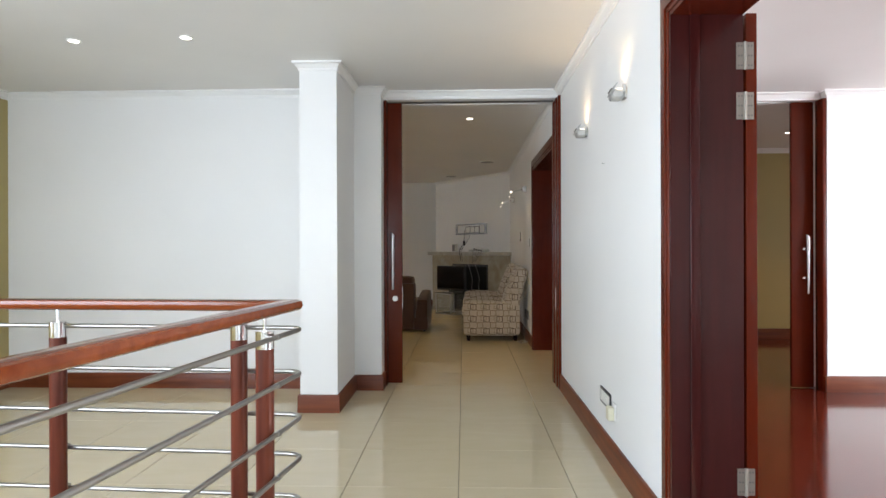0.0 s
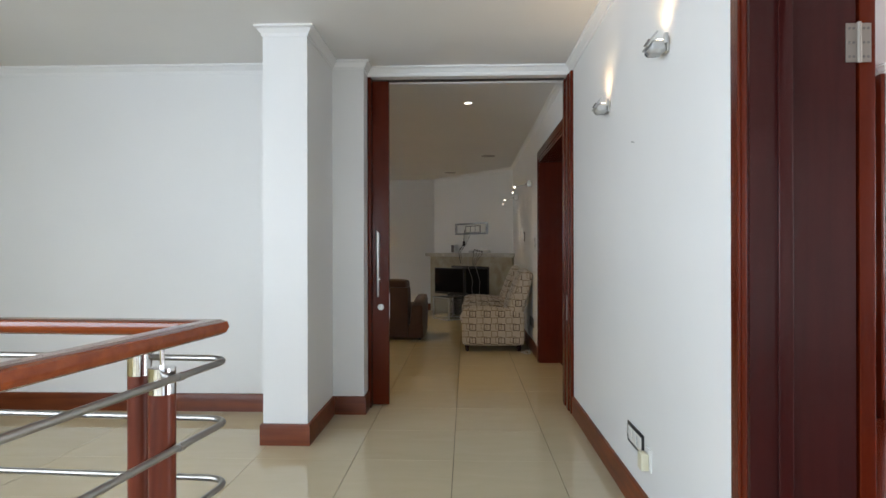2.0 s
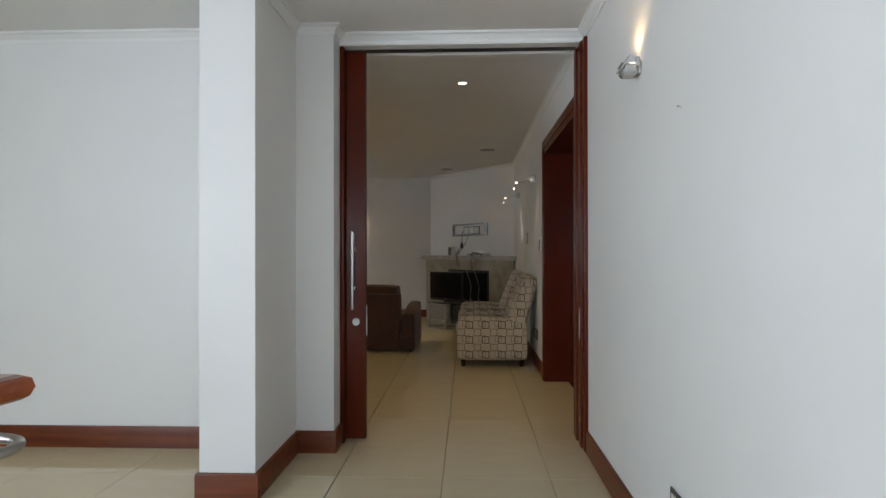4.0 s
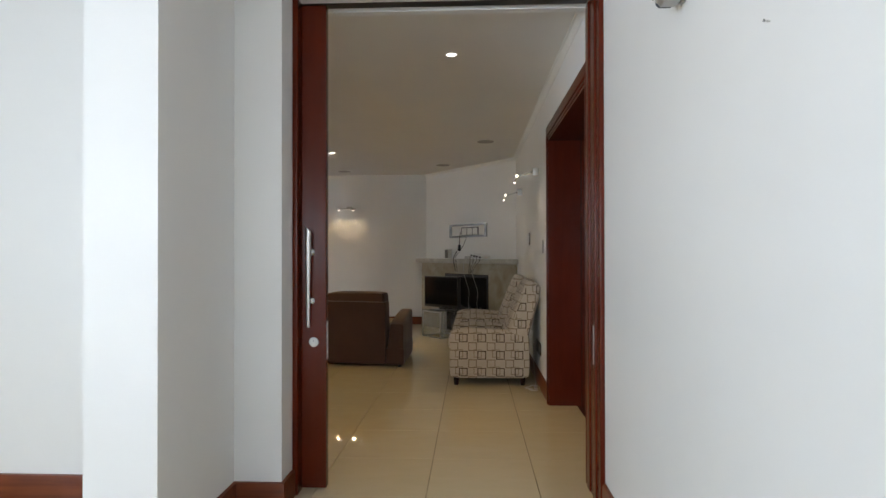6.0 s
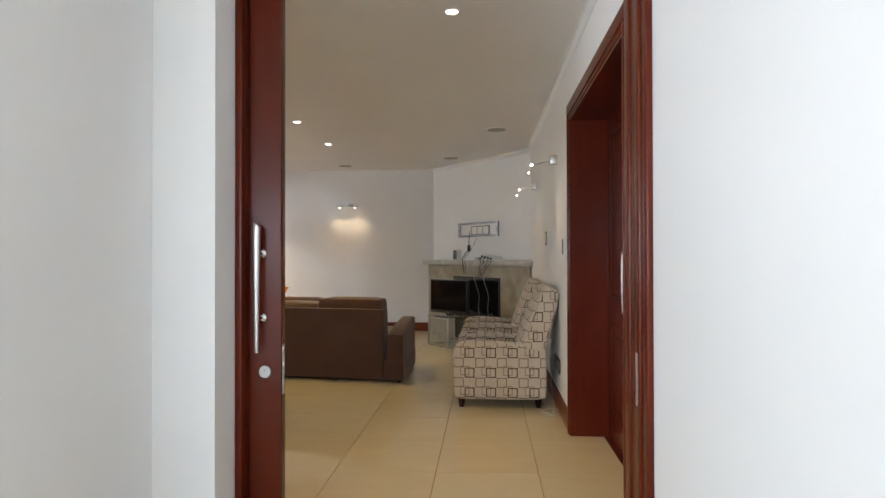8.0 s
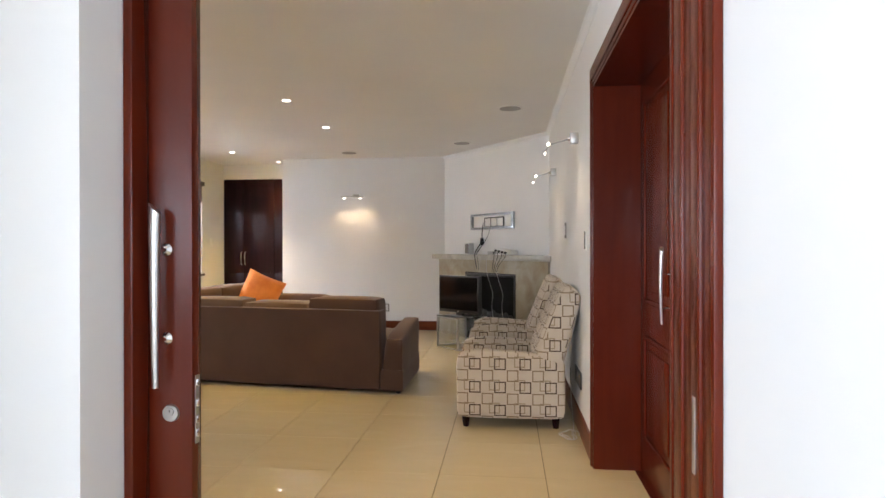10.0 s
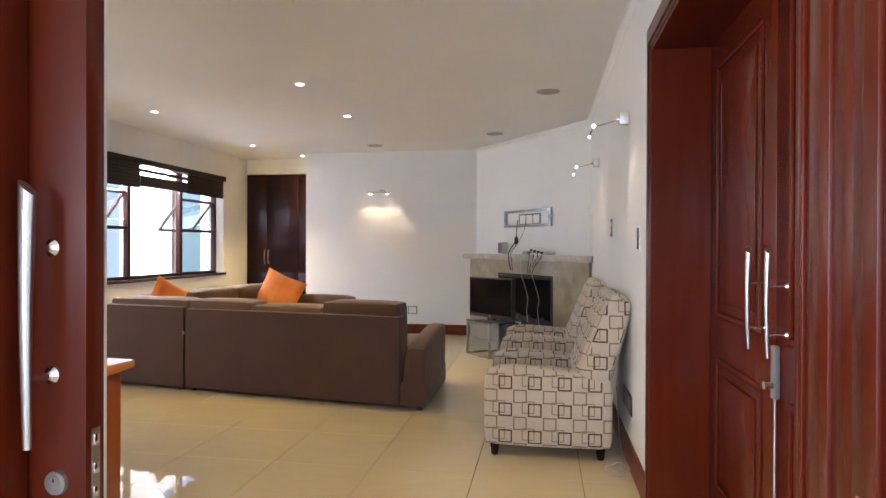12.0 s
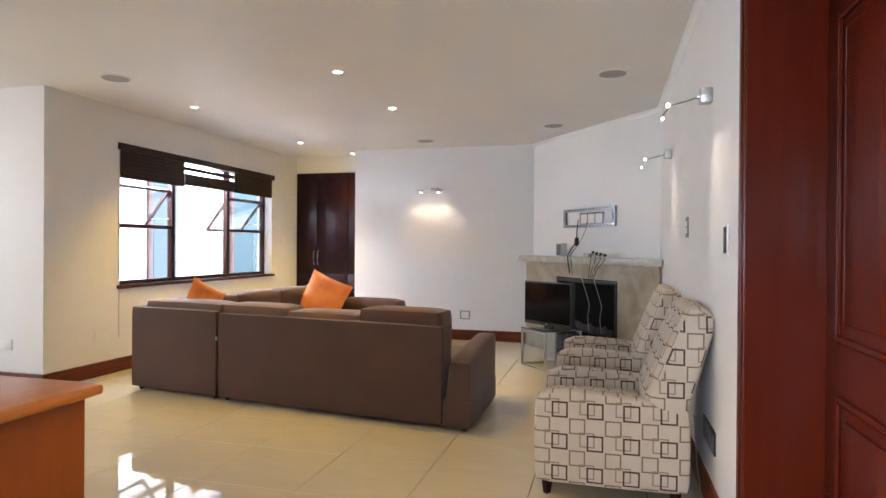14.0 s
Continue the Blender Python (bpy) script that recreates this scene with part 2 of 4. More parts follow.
def cyl(bm, a, b, r, r2=None, seg=16):
    a, b = Vector(a), Vector(b)
    g = bmesh.ops.create_cone(bm, cap_ends=True, segments=seg, radius1=r, radius2=r if r2 is None else r2, depth=(b - a).length)
    m = Matrix.Translation((a + b) / 2) @ (b - a).to_track_quat("Z", "Y").to_matrix().to_4x4()
    bmesh.ops.transform(bm, matrix=m, verts=g["verts"])
    return bm


def tube(bm, pts, r, seg=8):
    """A round bar along a polyline."""
    pts = [Vector(p) for p in pts]
    rings = []
    for i, p in enumerate(pts):
        d = (pts[min(i + 1, len(pts) - 1)] - pts[max(i - 1, 0)]).normalized()
        q = d.to_track_quat("Z", "Y")
        rings.append([bm.verts.new(p + q @ Vector((r * math.cos(2 * math.pi * k / seg), r * math.sin(2 * math.pi * k / seg), 0))) for k in range(seg)])
    for a, b in zip(rings, rings[1:]):
        for k in range(seg):
            bm.faces.new((a[k], a[(k + 1) % seg], b[(k + 1) % seg], b[k]))
    bm.faces.new(rings[0][::-1])
    bm.faces.new(rings[-1])
    return bm


def prism(bm, poly, z0, z1):
    """A flat polygon pulled up between two heights."""
    lo = [bm.verts.new((x, y, z0)) for x, y in poly]
    hi = [bm.verts.new((x, y, z1)) for x, y in poly]
    n = len(poly)
    bm.faces.new(lo[::-1])
    bm.faces.new(hi)
    for i in range(n):
        bm.faces.new((lo[i], lo[(i + 1) % n], hi[(i + 1) % n], hi[i]))
    bmesh.ops.recalc_face_normals(bm, faces=bm.faces)
    return bm


def sweep(bm, profile, path, up=True):
    """A moulding: profile of (out, z) carried along a plan path of (x, y), mitred; out is to the left of the way."""
    n = len(path)
    rings = []
    for i in range(n):
        p = Vector((*path[i], 0))
        d0 = (Vector((*path[i], 0)) - Vector((*path[max(i - 1, 0)], 0)))
        d1 = (Vector((*path[min(i + 1, n - 1)], 0)) - Vector((*path[i], 0)))
        d0 = (d0 if d0.length else d1).normalized()
        d1 = (d1 if d1.length else d0).normalized()
        n0, n1 = Vector((-d0.y, d0.x, 0)), Vector((-d1.y, d1.x, 0))
        m = (n0 + n1).normalized()
        m = m / max(m.dot(n0), 0.3)
        rings.append([bm.verts.new(p + m * o + Vector((0, 0, z))) for o, z in profile])
    k = len(profile)
    for a, b in zip(rings, rings[1:]):
        for j in range(k):
            bm.faces.new((a[j], a[(j + 1) % k], b[(j + 1) % k], b[j]))
    bm.faces.new(rings[0][::-1])
    bm.faces.new(rings[-1])
    bmesh.ops.recalc_face_normals(bm, faces=bm.faces)
    return bm


def mesh_of(name, bm, material, smooth=True):
    me = bpy.data.meshes.new(name)
    bm.to_mesh(me)
    bm.free()
    me.materials.append(material)
    if smooth:
        me.shade_smooth()
        me.set_sharp_from_angle(angle=radians(38))
    return me


def part(name, bm, material, parent=None, label=""):
    ob = new(name, mesh_of(name, bm, material))
    if parent is not None:
        ob.parent = parent
    return tagged(ob, label)


def thing(name, label, category, m=None, group=""):
    ob = new(name)
    ob.empty_display_size = 0.1
    ob.matrix_basis = m or Matrix()
    return tagged(ob, label, category, group)


def structure(name, bm, material, label, category):
    ob = new(name, mesh_of(name, bm, material))
    return tagged(ob, label, category, kind="structure")


def B(*spec):
    """A mesh of several boxes, each six numbers and perhaps a bevel."""
    bm = bmesh.new()
    for s in spec:
        box(bm, *s)
    return bm


# ---- the plan ----
CEILING = 2.705
CEIL_BED = 2.63     # bedroom ceiling
XE = 0.90           # east wall of hall and living room
TH = 0.26           # its thickness
YP = 5.24           # hall face of the partition
YQ = 5.66           # living face of the partition
XW = -4.16          # olive west wall of the hall
XWIN = -4.44        # window wall of the living room
YN = 13.27          # north wall of the living room
DTOP = 2.25         # clear height of the hinged doors

structure("wall_east", B((XE, XE + TH, -3.4, 0.75, 0, CEILING), (XE, XE + TH, 2.35, 5.66, 0, CEILING), (XE, XE + TH, 7.40, 14.0, 0, CEILING),
                         (XE, XE + TH, 0.75, 2.35, DTOP, CEILING), (XE, XE + TH, 5.66, 7.40, DTOP, CEILING)),
          WALL, "white painted plaster wall with two doorways", "wall")
structure("wall_partition_hall", B((XW, -1.23, YP + 0.03, 5.472, 0, CEILING), (-1.23, -0.705, YP - 0.03, 5.472, 0, CEILING), (-0.705, XE, 5.385, 5.472, 2.63, CEILING)),
          WALL, "white painted plaster wall beside the sliding door", "wall")
structure("wall_partition_living", B((-6.7, -0.705, 5.60, YQ, 0, CEILING), (-0.705, -0.64, 5.637, YQ, 0, 2.63), (-0.705, XE, 5.60, YQ, 2.63, CEILING), (-0.705, XE, 5.474, 5.598, 2.66, CEILING)),
          WALL, "white painted plaster wall beside the sliding door", "wall")
structure("pier", B((-1.235, -0.945, 4.46, YP - 0.031, 0, CEILING)), WALL, "white painted plaster pier beside the sliding door", "pier")
structure("wall_west", B((XW - 0.2, XW, -3.4, -2.6, 0, CEILING), (XW - 0.2, XW, 1.4, 5.5, 0, CEILING), (XW - 0.2, XW, -2.6, 1.4, 0, 0.5), (XW - 0.2, XW, -2.6, 1.4, 2.55, CEILING)), OLIVE, "olive painted plaster wall of the hall", "wall")
structure("wall_south", B((XW, -3.6, -3.6, -3.4, 0, CEILING), (1.2, XE + TH, -3.6, -3.4, 0, CEILING), (-3.6, 1.2, -3.6, -3.4, 0, 0.35), (-3.6, 1.2, -3.6, -3.4, 2.6, CEILING)),
          WALL, "white painted plaster wall with a wide window", "wall")
# The opening is made for the nook's added fill lamp.
structure("wall_nook", B((-6.9, -6.7, YQ, 6.1, 0, CEILING), (-6.9, -6.7, 8.7, 9.4, 0, CEILING), (-6.9, -6.7, 6.1, 8.7, 0, 0.5), (-6.9, -6.7, 6.1, 8.7, 2.45, CEILING)),
          WALL, "cream painted plaster wall closing the nook", "wall")
structure("wall_nook_return", B((-6.7, XWIN - 0.25, 9.22, 9.42, 0, CEILING)), WALL, "cream painted plaster wall of the nook", "wall")
WY0, WY1, WZ0, WZ1 = 10.10, 13.05, 0.88, 2.32
structure("wall_window", B((XWIN - 0.25, XWIN, 9.22, WY0, 0, CEILING), (XWIN - 0.25, XWIN, WY1, 14.0, 0, CEILING), (XWIN - 0.25, XWIN, WY0, WY1, 0, WZ0), (XWIN - 0.25, XWIN, WY0, WY1, WZ1, CEILING)),
          WALL, "white painted plaster wall with a wide window", "wall")
structure("wall_north", B((-3.20, XE, YN, 14.4, 0, CEILING)), WALL, "white painted plaster end wall with a wall lamp", "wall")
structure("wall_recess", B((XWIN, -3.20, 14.2, 14.4, 0, CEILING), (XWIN, -3.20, 13.80, 14.2, 2.46, CEILING)), WALL, "white painted bulkhead above the cupboard", "wall")
BRE = ((-0.58, YN), (XE, 11.35))
structure("wall_chimney_breast", prism(bmesh.new(), [BRE[0], BRE[1], (XE, YN)], 0, CEILING), WALL, "white painted chimney breast set across the corner", "wall")
structure("ceiling", B((-7.0, 7.6, -3.7, 9.44, CEILING, CEILING + 0.2), (-4.72, 7.6, 9.44, 14.5, CEILING, CEILING + 0.2)), CEIL, "white painted plaster ceiling", "ceiling")
# bedroom shell
structure("ceiling_bedroom", B((XE + TH + 0.001, 7.399, -3.399, 8.399, CEIL_BED, CEILING - 0.001)), CEIL, "white painted plaster ceiling of the bedroom", "ceiling")
structure("wall_bedroom_north", B((1.16, 2.0, 5.30, 5.5, 0, CEILING), (3.20, 7.4, 5.22, 5.5, 0, CEILING), (2.0, 3.20, 5.30, 5.355, 2.565, CEIL_BED), (2.0, 3.20, 5.405, 5.5, 2.565, CEIL_BED)), WALL, "white painted plaster wall beside a sliding door", "wall")
structure("wall_bedroom_back", B((1.16, 7.4, 8.40, 8.6, 0, CEILING)), OLIVE, "olive painted plaster wall beyond the bedroom", "wall")
# The opening at y 6.1 to 7.9 is made for the back fill lamp.
structure("wall_bedroom_east", B((7.4, 7.6, -3.6, -0.3, 0, CEILING), (7.4, 7.6, 3.9, 6.1, 0, CEILING), (7.4, 7.6, 7.9, 8.6, 0, CEILING), (7.4, 7.6, 6.1, 7.9, 0, 0.5), (7.4, 7.6, 6.1, 7.9, 2.5, CEILING), (7.4, 7.6, -0.3, 3.9, 0, 0.4), (7.4, 7.6, -0.3, 3.9, 2.6, CEILING)), WALL, "white painted plaster wall with a wide window", "wall")
structure("wall_bedroom_south", B((1.16, 7.4, -3.6, -3.4, 0, CEILING)), WALL, "white painted plaster wall of the bedroom", "wall")

# stairwell opening in the hall floor
WELL = [(-0.86, 2.38), (XW, 2.60), (XW, -0.9), (-1.15, -0.3)]


def slab():
    """The floor bed: the plan's outline with the stairwell cut out, 0.29 m thick."""
    bm = bmesh.new()
    outer = [(-7.0, -3.6), (7.6, -3.6), (7.6, 14.5), (-4.72, 14.5), (-4.72, 9.44), (-7.0, 9.44)]
    layers = []
    for z in (-0.012, -0.3):
        edges, loops = [], []
        for loop in (outer, WELL):
            vs = [bm.verts.new((x, y, z)) for x, y in loop]
            edges += [bm.edges.new((vs[i], vs[(i + 1) % len(vs)])) for i in range(len(vs))]
            loops.append(vs)
        bmesh.ops.triangle_fill(bm, edges=edges, use_beauty=True)
        layers.append(loops)
    for top, low in zip(*layers):
        for i in range(len(top)):
            k = (i + 1) % len(top)
            bm.faces.new((top[i], top[k], low[k], low[i]))
    bmesh.ops.recalc_face_normals(bm, faces=bm.faces)
    return bm


structure("floor", slab(), GROUT, "floor bed under cream polished tiles", "floor")
_bm = bmesh.new()
for i in range(4):
    a, b = Vector(WELL[i]), Vector(WELL[(i + 1) % 4])
    n = Vector((b.y - a.y, -(b.x - a.x))).normalized() * 0.08
    prism(_bm, [a, b, b + n, a + n] if n.dot(a - Vector((-2.5, 1.2))) > 0 else [a, b, b - n, a - n], -3.0, -0.31)
structure("wall_stairwell", _bm, HOLE, "plain plaster walls of the stairwell", "wall")
structure("floor_below", B((-5, 0, -1.5, 4, -3.1, -3.0)), HOLE, "plain floor below the stairwell", "floor")
structure("floor_bedroom", B((XE + 0.22, 7.4, -3.4, 8.4, -0.012, 0.0)), PARQUET, "glossy dark red timber floor of the bedroom", "floor")

# cornices and skirtings
CORN = [(o * 0.62, CEILING - (CEILING - z) * 0.8) for o, z in [(0, CEILING), (0, CEILING - 0.085), (0.012, CEILING - 0.085), (0.016, CEILING - 0.06), (0.03, CEILING - 0.05), (0.045, CEILING - 0.03), (0.06, CEILING - 0.02), (0.075, CEILING - 0.018), (0.075, CEILING)]]
SKIRT = [(0, 0), (0.018, 0), (0.018, 0.125), (0.014, 0.135), (0, 0.138)]


def trim(name, profile, path, material, label, category):
    return structure(name, sweep(bmesh.new(), profile, path), material, label, category)


HALL_C = [(XE, -3.4), (XE, 5.385), (-0.705, 5.385), (-0.705, YP - 0.03), (-0.945, YP - 0.03), (-0.945, 4.46), (-1.235, 4.46), (-1.235, YP + 0.03), (XW, YP + 0.03), (XW, -3.4)]
trim("cornice_hall", CORN, HALL_C, CORNICE, "white moulded plaster cornice round the hall", "cornice")
LIV_C = [(-6.7, YQ), (XE, YQ), (XE, BRE[1][1]), BRE[0]]
trim("cornice_living", [(o * 0.8, CEILING - (CEILING - z) * 0.8) for o, z in CORN], LIV_C, CORNICE, "slim white plaster cornice round the living room", "cornice")
CORN_BED = [(o, z - (CEILING - CEIL_BED)) for o, z in CORN]
trim("cornice_bedroom", CORN_BED, [(7.4, 5.22), (3.20, 5.22), (3.20, 5.30), (1.16, 5.30)], CORNICE, "white moulded plaster cornice of the bedroom", "cornice")
trim("cornice_bedroom_back", CORN_BED, [(7.4, 8.40), (1.16, 8.40)], CORNICE, "white moulded plaster cornice", "cornice")
for nm, path, mt in (("hall", [(-0.705, 5.385), (-0.705, YP - 0.03), (-0.945, YP - 0.03), (-0.945, 4.46), (-1.235, 4.46), (-1.235, YP + 0.03), (XW, YP + 0.03), (XW, 3.4)], SKIRT_X),
                     ("hall_east", [(XE, 2.45), (XE, 5.255)], SKIRT_Y), ("hall_east_back", [(XE, -3.4), (XE, 0.65)], SKIRT_Y), 
                     ("living_east", [(XE, 7.50), (XE, 11.1)], SKIRT_Y), ("living_north", [(-0.60, YN), (-3.20, YN), (-3.20, 13.79)], SKIRT_X),
                     ("living_window", [(XWIN, 13.79), (XWIN, 9.22), (-6.7, 9.22)], SKIRT_Y), ("living_south", [(-6.7, YQ), (-0.9, YQ)], SKIRT_X),
                     ("bedroom_pier", [(7.4, 5.22), (3.18, 5.22)], SKIRT_X), ("bedroom_back", [(7.4, 8.40), (1.16, 8.40)], SKIRT_X)):
    trim("baseboard_" + nm, SKIRT, path, mt, "polished reddish-brown timber skirting board", "skirting")

# ---- doors ----
def bar_handle(name, p0, p1, out, parent, r=0.017, stands=(0.26, 0.77), rose=0.0185):
    """A tapered, slightly bowed pull bar from its foot p0 to its slanted head p1, on two standoffs."""
    bm = bmesh.new()
    a, b, o = Vector(p0), Vector(p1), Vector(out)
    d, n, seg = b - a, 14, 16
    side = o.normalized().cross(d.normalized())
    rings = []
    for i in range(n + 1):
        s = i / n
        c = a + d * s + o * (1.0 + 0.07 * math.sin(math.pi * s))
        rr = r * (0.48 + 0.52 * s)
        rings.append([bm.verts.new(c + side * rr * math.cos(2 * math.pi * k / seg) + o.normalized() * rr * 0.8 * math.sin(2 * math.pi * k / seg)
                                   + (d.normalized() * rr * 0.9 * math.cos(2 * math.pi * k / seg) if i == n else Vector())) for k in range(seg)])
    for p, q in zip(rings, rings[1:]):
        for k in range(seg):
            bm.faces.new((p[k], p[(k + 1) % seg], q[(k + 1) % seg], q[k]))
    bm.faces.new(rings[0][::-1])
    bm.faces.new(rings[-1])
    bmesh.ops.recalc_face_normals(bm, faces=bm.faces)
    h = part(name, bm, STEEL, parent, "brushed steel pull handle")
    for s in stands:
        q = a + d * s
        bm = cyl(bmesh.new(), q, q + o * 1.08, rose * 0.4, seg=12)
        cyl(bm, q, q + o.normalized() * 0.010, rose, rose * 0.5, seg=20)
        part("standoff", bm, CHROME, h)
    return h


def leaf_panels(parent, x_face, y0, y1, way):
    """Raised mouldings of a two-panel door leaf whose face lies at x_face."""
    for z0, z1 in ((0.22, 0.80), (0.98, 2.10)):
        a, b = y0 + 0.12, y1 - 0.12
        bm = bmesh.new()
        w = 0.024
        for s in ((a, b, z0, z0 + w), (a, b, z1 - w, z1), (a, a + w, z0 + w, z1 - w), (b - w, b, z0 + w, z1 - w)):
            box(bm, x_face + min(0, way * 0.008), x_face + max(0, way * 0.008), s[0], s[1], s[2], s[3], 0.007, 3)
        part("moulding", bm, DOORWOOD, parent)
        part("panel", box(bmesh.new(), x_face + min(0, way * 0.007), x_face + max(0, way * 0.007), a + 0.07, b - 0.07, z0 + 0.07, z1 - 0.07, 0.006, 2), DOORWOOD, parent)


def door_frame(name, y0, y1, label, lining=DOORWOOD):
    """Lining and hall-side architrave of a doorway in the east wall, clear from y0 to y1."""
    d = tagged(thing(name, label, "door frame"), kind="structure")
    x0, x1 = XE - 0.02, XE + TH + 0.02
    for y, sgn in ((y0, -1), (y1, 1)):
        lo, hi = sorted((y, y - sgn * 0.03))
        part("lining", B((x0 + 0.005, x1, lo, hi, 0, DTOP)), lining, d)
        a, b = sorted((y - sgn * 0.012, y + sgn * 0.09))
        part("architrave", B((x0, XE - 0.0005, a, b, 0, DTOP + 0.098, 0.006)), DOORWOOD, d)
        a, b = sorted((y + sgn * 0.012, y + sgn * 0.035))
        part("bead", B((x0 - 0.007, x0 + 0.002, a, b, 0, DTOP + 0.03, 0.003)), DOORWOOD, d)
    part("head_lining", B((x0 + 0.005, x1, y0 + 0.03, y1 - 0.03, DTOP - 0.03, DTOP)), DOORWOOD_Y, d)
    part("head_architrave", B((x0 - 0.001, XE - 0.0005, y0 - 0.088, y1 + 0.088, DTOP - 0.012, DTOP + 0.1, 0.006)), DOORWOOD_Y, d)
    part("head_bead", B((x0 - 0.008, x0 + 0.002, y0 - 0.03, y1 + 0.03, DTOP + 0.012, DTOP + 0.035, 0.003)), DOORWOOD_Y, d)
    return d


def hinge(parent, x, y, z):
    bm = B((x - 0.034, x - 0.004, y - 0.0035, y - 0.0005, z - 0.055, z + 0.055), (x + 0.006, x + 0.036, y - 0.0035, y - 0.0005, z - 0.055, z + 0.055))
    cyl(bm, (x + 0.001, y - 0.006, z - 0.057), (x + 0.001, y - 0.006, z + 0.057), 0.006, seg=10)
    h = part("hinge", bm, HINGE, parent, "dull bronze-grey butt hinge")
    bm = bmesh.new()
    for dx in (-0.025, -0.013, 0.015, 0.027):
        for dz in (-0.04, 0, 0.04):
            cyl(bm, (x + dx, y - 0.005, z + dz), (x + dx, y - 0.003, z + dz), 0.004, seg=8)
    part("screws", bm, GREYPLASTIC, h)


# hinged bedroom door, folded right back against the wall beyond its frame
f1 = door_frame("door_1", 0.75, 2.35, "dark mahogany door frame of the bedroom", LINING_SHADED)
part("stop", B((XE + 0.06, XE + 0.10, 2.305, 2.3205, 0, DTOP - 0.03, 0.003)), LINING_SHADED, f1)
part("stop", B((XE + 0.06, XE + 0.10, 0.7805, 0.796, 0, DTOP - 0.03, 0.003)), LINING_SHADED, f1)
for z in (0.30, 1.843, 2.048):
    hinge(f1, XE + TH + 0.025, 2.319, z)
leaf = thing("bedroom_door", "mahogany door leaf standing fully open on steel hinges", "door")
part("leaf", B((1.192, 1.237, 2.322, 3.09, 0.008, 2.225, 0.003)), DOORWOOD, leaf)
leaf_panels(leaf, 1.237, 2.322, 3.09, 1)

# double doors of the living room, closed
door_frame("door_2", 5.66, 7.40, "dark mahogany frame of the double doors")
XL = 1.15
for a, b, hy, nm in ((6.552, 7.368, 6.635, "far"), (5.692, 6.548, 6.448, "near")):
    d = thing("panelled_door", "closed mahogany double-door leaf with steel pull", "door", group="double doors")
    part("leaf", B((XL, XL + 0.045, a, b, 0.008, DTOP - 0.032, 0.003)), DOORWOOD, d)
    leaf_panels(d, XL, a, b, -1)
    bar_handle("handle", (XL, hy, 0.935), (XL, hy, 1.28), (-0.06, 0, 0), d, 0.012, (0.217, 0.667), 0.011)
    if nm == "near":
        bolt = part("bolt", B((XL - 0.022, XL - 0.001, 6.505, 6.535, 0.79, 0.965, 0.004)), GREYPLASTIC, d, "dull steel lock case")
        part("knob", cyl(bmesh.new(), (XL - 0.022, 6.512, 0.835), (XL - 0.05, 6.512, 0.835), 0.011, 0.014, 16), CHROME, bolt)
        part("bolt_rod", cyl(bmesh.new(), (XL - 0.012, 6.52, 0.02), (XL - 0.012, 6.52, 0.789), 0.0035), STEEL, d)

# sliding door between hall and living room
jam = tagged(thing("door_3", "mahogany jamb of the sliding doorway", "door frame"), kind="structure")
for y0, y1, out in ((5.262, 5.349, 0.024), (5.350, 5.424, 0.031), (5.425, 5.504, 0.026), (5.505, 5.585, 0.032)):
    part("jamb_strip", B((XE - out, XE - 0.0005, y0, y1, 0, 2.629, 0.004)), DOORWOOD, jam)
part("keeper", B((XE - 0.0335, XE - 0.0312, 5.38, 5.402, 0.70, 0.90)), NICKEL, jam, "steel keeper plate")
part("jamb_strip", B((-0.7045, -0.675, 5.386, 5.474, 0, 2.63, 0.006)), DOORWOOD, jam)
part("track", B((-0.70, XE - 0.033, 5.475, 5.545, 2.630, 2.658)), BLACKPLASTIC, jam, "dark sliding track")
sl = thing("sliding_door", "mahogany sliding door leaf slid into its wall pocket", "door")
part("leaf", B((-1.45, -0.546, 5.479, 5.533, 0.008, 2.622, 0.003)), DOORWOOD, sl)
bar_handle("handle", (-0.627, 5.479, 0.882), (-0.627, 5.479, 1.402), (0, -0.060, 0), sl, 0.018)
bar_handle("handle", (-0.627, 5.533, 0.882), (-0.627, 5.533, 1.402), (0, 0.078, 0), sl, 0.018)
bm = cyl(bmesh.new(), (-0.612, 5.4785, 0.795), (-0.612, 5.471, 0.795), 0.026, 0.024, 24)
lk = part("lock_rose", bm, NICKEL, sl, "round steel lock escutcheon")
part("cylinder", cyl(bmesh.new(), (-0.612, 5.471, 0.800), (-0.612, 5.4675, 0.800), 0.0125, 0.0115, 20), NICKEL, lk)
part("keyhole", B((-0.6135, -0.6105, 5.4668, 5.468, 0.799, 0.807)), BLACKPLASTIC, lk)
fp = part("lock_plate", B((-0.5458, -0.5435, 5.494, 5.517, 0.70, 0.905)), NICKEL, sl, "steel lock faceplate")
for z in (0.72, 0.76, 0.81, 0.87):
    part("latch", B((-0.5438, -0.541, 5.499, 5.512, z, z + 0.022, 0.001)), CHROME, fp)

# sliding door of the bedroom
jb = tagged(thing("door_4", "mahogany jamb of the bedroom's sliding doorway", "door frame"), kind="structure")
part("jamb_strip", B((3.165, 3.1995, 5.225, 5.345, 0, 2.565, 0.005)), DOORWOOD, jb)
part("jamb_strip", B((2.0005, 2.03, 5.305, 5.35, 0, 2.565, 0.005)), DOORWOOD, jb)
sb = thing("sliding_door", "mahogany sliding door leaf drawn partly open", "door")
part("leaf", B((2.97, 3.16, 5.36, 5.40, 0.008, 2.56, 0.003)), DOORWOOD, sb)
bar_handle("handle", (3.085, 5.36, 0.85), (3.085, 5.36, 1.36), (0, -0.055, 0), sb, 0.017)

